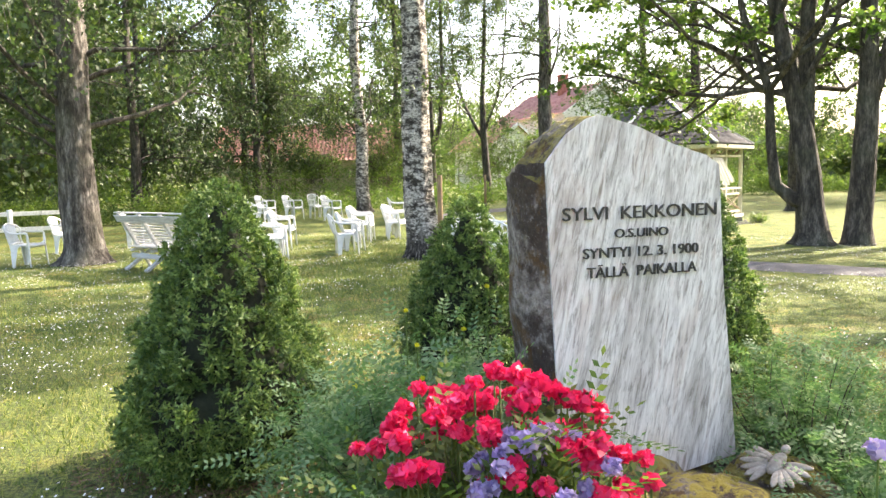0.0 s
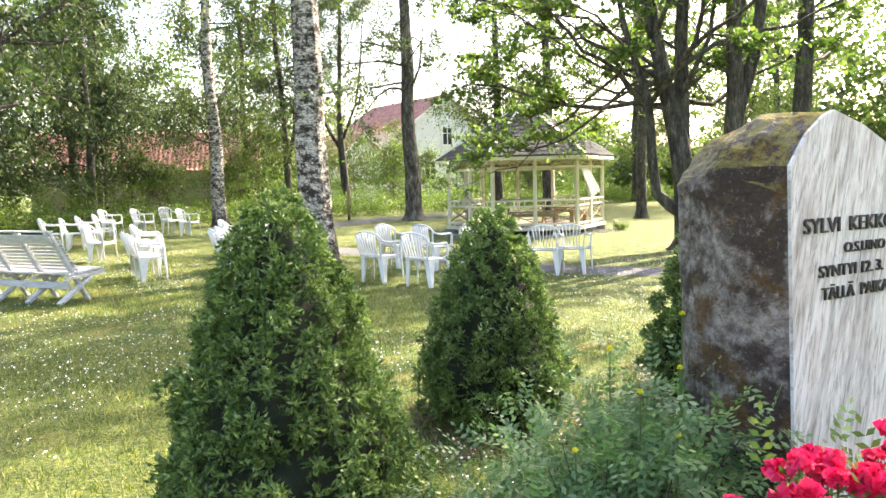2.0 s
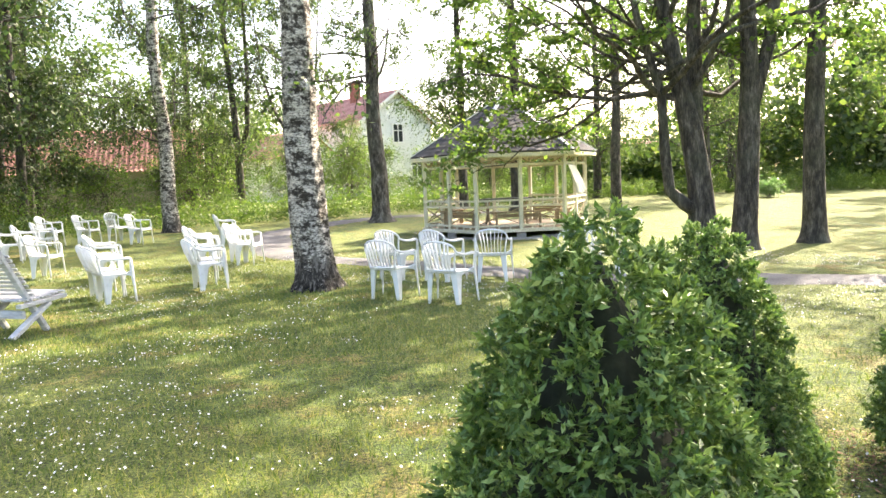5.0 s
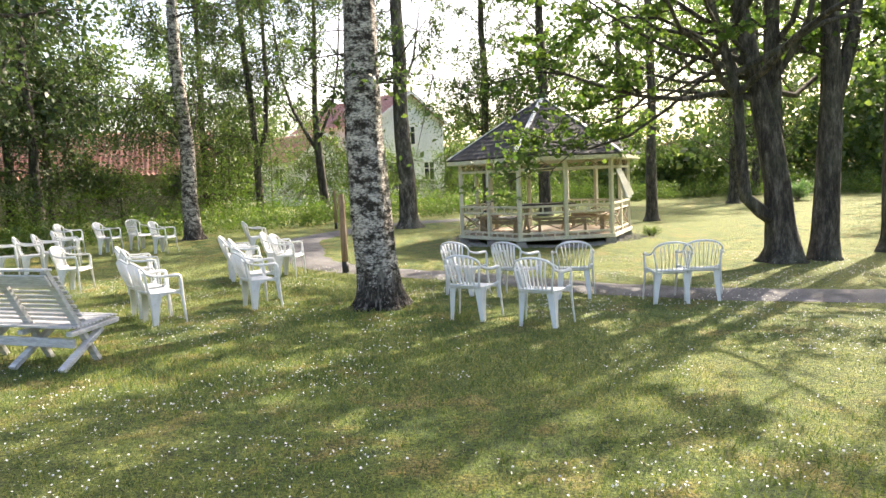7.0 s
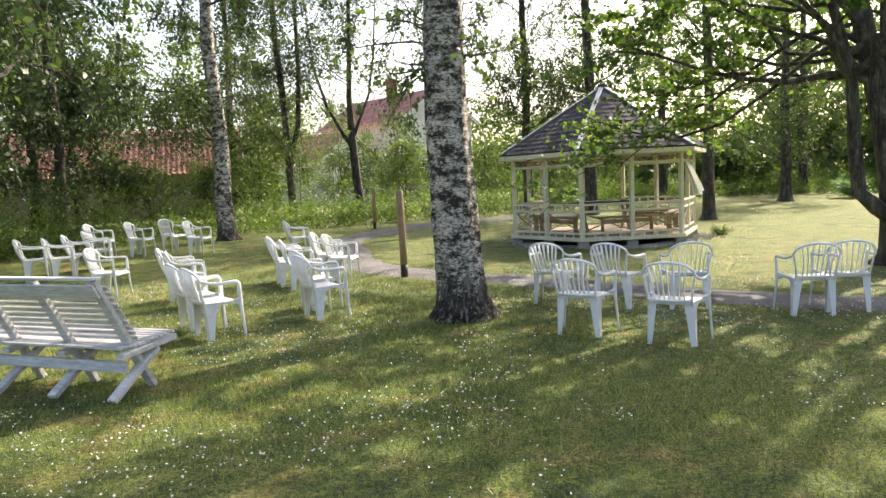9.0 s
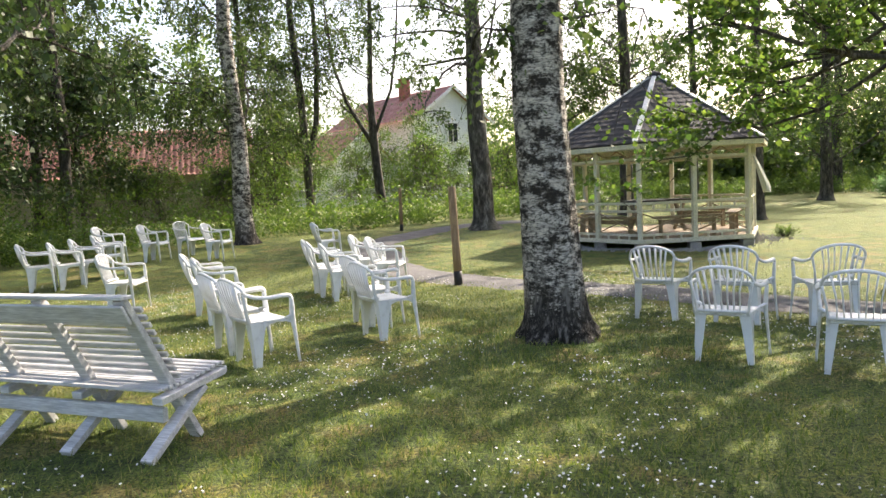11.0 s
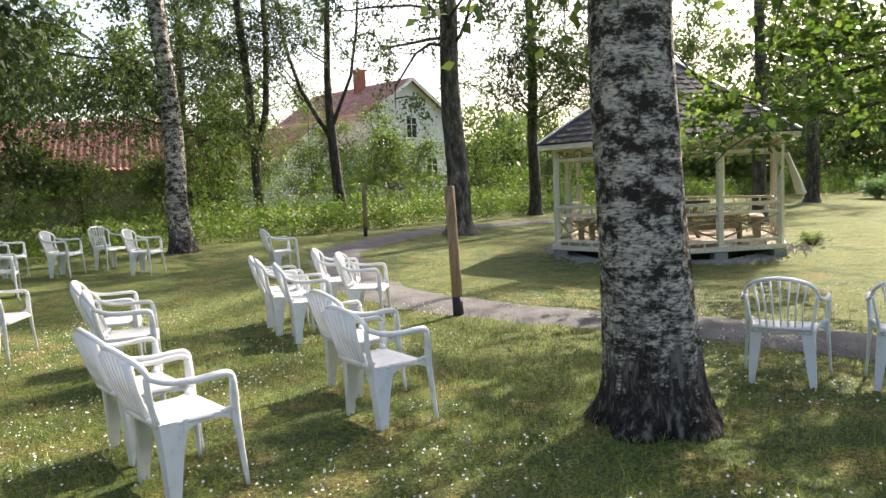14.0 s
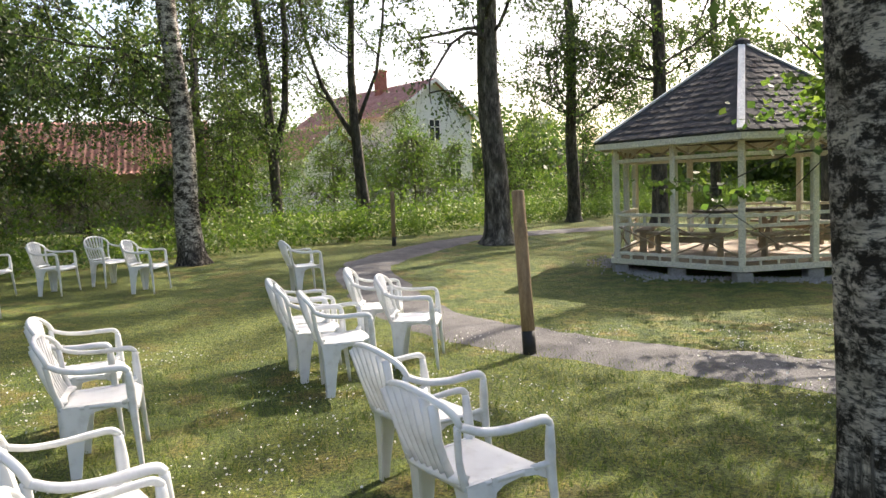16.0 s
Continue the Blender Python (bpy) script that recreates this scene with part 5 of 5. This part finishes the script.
        part("chimney_cap", box_bm(x, y, zr + 1.08, 0.7, 0.7, 0.1, bev=0.02), M_chimney, root, smooth=False)
    return root


# white house: ridge runs away from its gable
hx, hy = -1.55, 37.7
d = Vector((-0.68, 0.73))
gable_house("white_house", hx + d.x * 5, hy + d.y * 5, math.degrees(math.atan2(-d.y, -d.x)), 10, 6.2, 5.4, 7.45, M_housewall,
            "two-storey white wooden house with a red tiled roof behind trees", [('x+', 0.0, 4.5, 0.9, 1.3), ('x+', -1.6, 2.0, 1.0, 1.3), ('x+', 1.6, 2.0, 1.0, 1.3)], (0.8, -0.6))
gable_house("porch_house", -8.8, 35.5, -42, 5, 4.2, 3.0, 4.6, M_housewall, "low white annex with a red tiled roof", [('y-', 0.6, 1.9, 0.9, 1.2)])
gable_house("outbuilding", -16.5, 23, 20, 11, 5.5, 2.3, 4.3, M_outwall, "low rendered outbuilding with a red tiled roof behind bushes", [])

gable_house("long_house", 17.5, 70, -8, 20, 6.5, 2.5, 4.3, M_pinkwall, "long low pink house with a red tiled roof beyond the lawn", [('y-', -3.5, 1.5, 1.0, 1.1), ('y-', 0.5, 1.5, 1.0, 1.1), ('y-', 4, 1.5, 1.0, 1.1)])


# ---------------------------------------------------------------- grass blades and daisies
def lawn_cover():
    rng = np.random.default_rng(12)
    way = np.array([(p.x, p.y) for p in spline([(6.5, -14, 0), (4, -12.5, 0), (2, -10.5, 0), (0.5, -7.5, 0), (-0.3, -4.5, 0), (-1.5, -1, 0)], 40)])
    n = 120000
    xy = way[rng.integers(0, len(way), n)] + rng.normal(size=(n, 2)) * np.array([2.6, 2.4])
    keep = xy[:, 1] > -15.5
    xy = xy[keep]
    n = len(xy)
    z = np.array([ground_z(a, b) for a, b in xy]) + 0.0
    hgt = rng.uniform(0.016, 0.048, n)
    a = rng.uniform(0, 2 * math.pi, n)
    w = rng.uniform(0.0026, 0.0052, n)
    lean = rng.normal(size=(n, 2)) * 0.022
    base = np.stack([xy[:, 0], xy[:, 1], z - 0.004], 1)
    sx = np.stack([np.cos(a) * w, np.sin(a) * w, np.zeros(n)], 1)
    tipv = base + np.stack([lean[:, 0], lean[:, 1], hgt + 0.012], 1)
    ob = quads_mesh("grass", np.stack([base - sx, base + sx, tipv], 1), M_blade, per=3)
    tagged(ob, "short mown grass blades of the lawn", "grass", kind="stuff")
    m = 42000
    xy = np.stack([rng.uniform(-9, 10, m), rng.uniform(-15, 1, m)], 1)
    dens = np.array([noise.noise(Vector((q[0] * 0.55, q[1] * 0.55, 4.0))) + 0.5 * noise.noise(Vector((q[0] * 1.9, q[1] * 1.9, 9.0))) for q in xy])
    xy = xy[dens + rng.normal(size=m) * 0.12 > 0.06]
    m = len(xy)
    c = np.stack([xy[:, 0], xy[:, 1], np.array([ground_z(p, q) for p, q in xy]) + rng.uniform(0.02, 0.05, m)], 1)
    r = rng.uniform(0.005, 0.0095, m)[:, None]
    tilt = unit(rng.normal(size=(m, 3)) * 0.45 + np.array([0, -0.2, 1.0]))
    e1 = unit(np.cross(tilt, np.array([0.3, 1, 0])))
    e2 = np.cross(tilt, e1)
    k = 6
    ring = [c + e1 * r * math.cos(2 * math.pi * i / k) + e2 * r * math.sin(2 * math.pi * i / k) for i in range(k)]
    ob = quads_mesh("daisies", np.stack(ring, 1), M_daisy, per=k)
    tagged(ob, "small white clover and daisy heads in the lawn", "flowers", kind="stuff")


M_daisy = speckled("white_petals", (0.70, 0.69, 0.62), (0.82, 0.81, 0.74), 3, 50, 0.7)
lawn_cover()


# ---------------------------------------------------------------- shrubs, gravel skirt, fence
leafy_bush(7.3, 6.1, 0.28, 0.3, 2400, 0.05, 51, "low round shrub in the sunny lawn", M_under)
leafy_bush(18.0, 21.5, 1.0, 0.9, 6000, 0.12, 52, "round pale-leaved shrub at the lawn's far edge", M_rose)


def gravel_skirt():
    rng = random.Random(8)
    vs, fs = [], []
    for i in range(2600):
        a = rng.uniform(0, 6.2832)
        hexr = 2.45 * math.cos(math.pi / 6) / max(0.5, math.cos((a - radians(-112) + math.pi / 6) % (math.pi / 3) - math.pi / 6))
        R = hexr - 0.25 + abs(rng.gauss(0, 0.28))
        x, y = 4.52 + R * math.cos(a), 6.45 + R * math.sin(a)
        z = ground_z(x, y) + 0.015
        s = rng.uniform(0.018, 0.045)
        q = rng.uniform(0, 3)
        b = len(vs)
        for k in range(4):
            vs.append((x + s * math.cos(q + k * 1.571), y + s * rng.uniform(0.7, 1.1) * math.sin(q + k * 1.571), z - 0.02))
        vs.append((x + rng.uniform(-0.4, 0.4) * s, y, z + s * rng.uniform(0.5, 0.9)))
        fs += [(b + k, b + (k + 1) % 4, b + 4) for k in range(4)]
    ob = part("gravel_stones", (vs, fs), M_block, smooth=False)
    tagged(ob, "loose grey stones around the gazebo's foundation", "gravel", kind="stuff")


gravel_skirt()


def rail_fence():
    a, b = Vector((-11.6, -6.3, 0)), Vector((-8.3, -2.45, 0))
    root = tagged(empty("rail_fence", pose(0, 0, 0)), "white wooden rail fence in the shade of the trees", "fence")
    n = 4
    for i in range(n):
        q = a.lerp(b, i / (n - 1))
        z = ground_z(q.x, q.y)
        part("post", box_bm(q.x, q.y, z + 0.45, 0.09, 0.09, 0.95, bev=0.008), M_whitepaint, root, smooth=False)
    for h in (0.45, 0.82):
        part("rail", beam(a + Vector((0, 0, h + ground_z(a.x, a.y))), b + Vector((0, 0, h + ground_z(b.x, b.y))), 0.03, 0.10), M_whitepaint, root, smooth=False)


rail_fence()
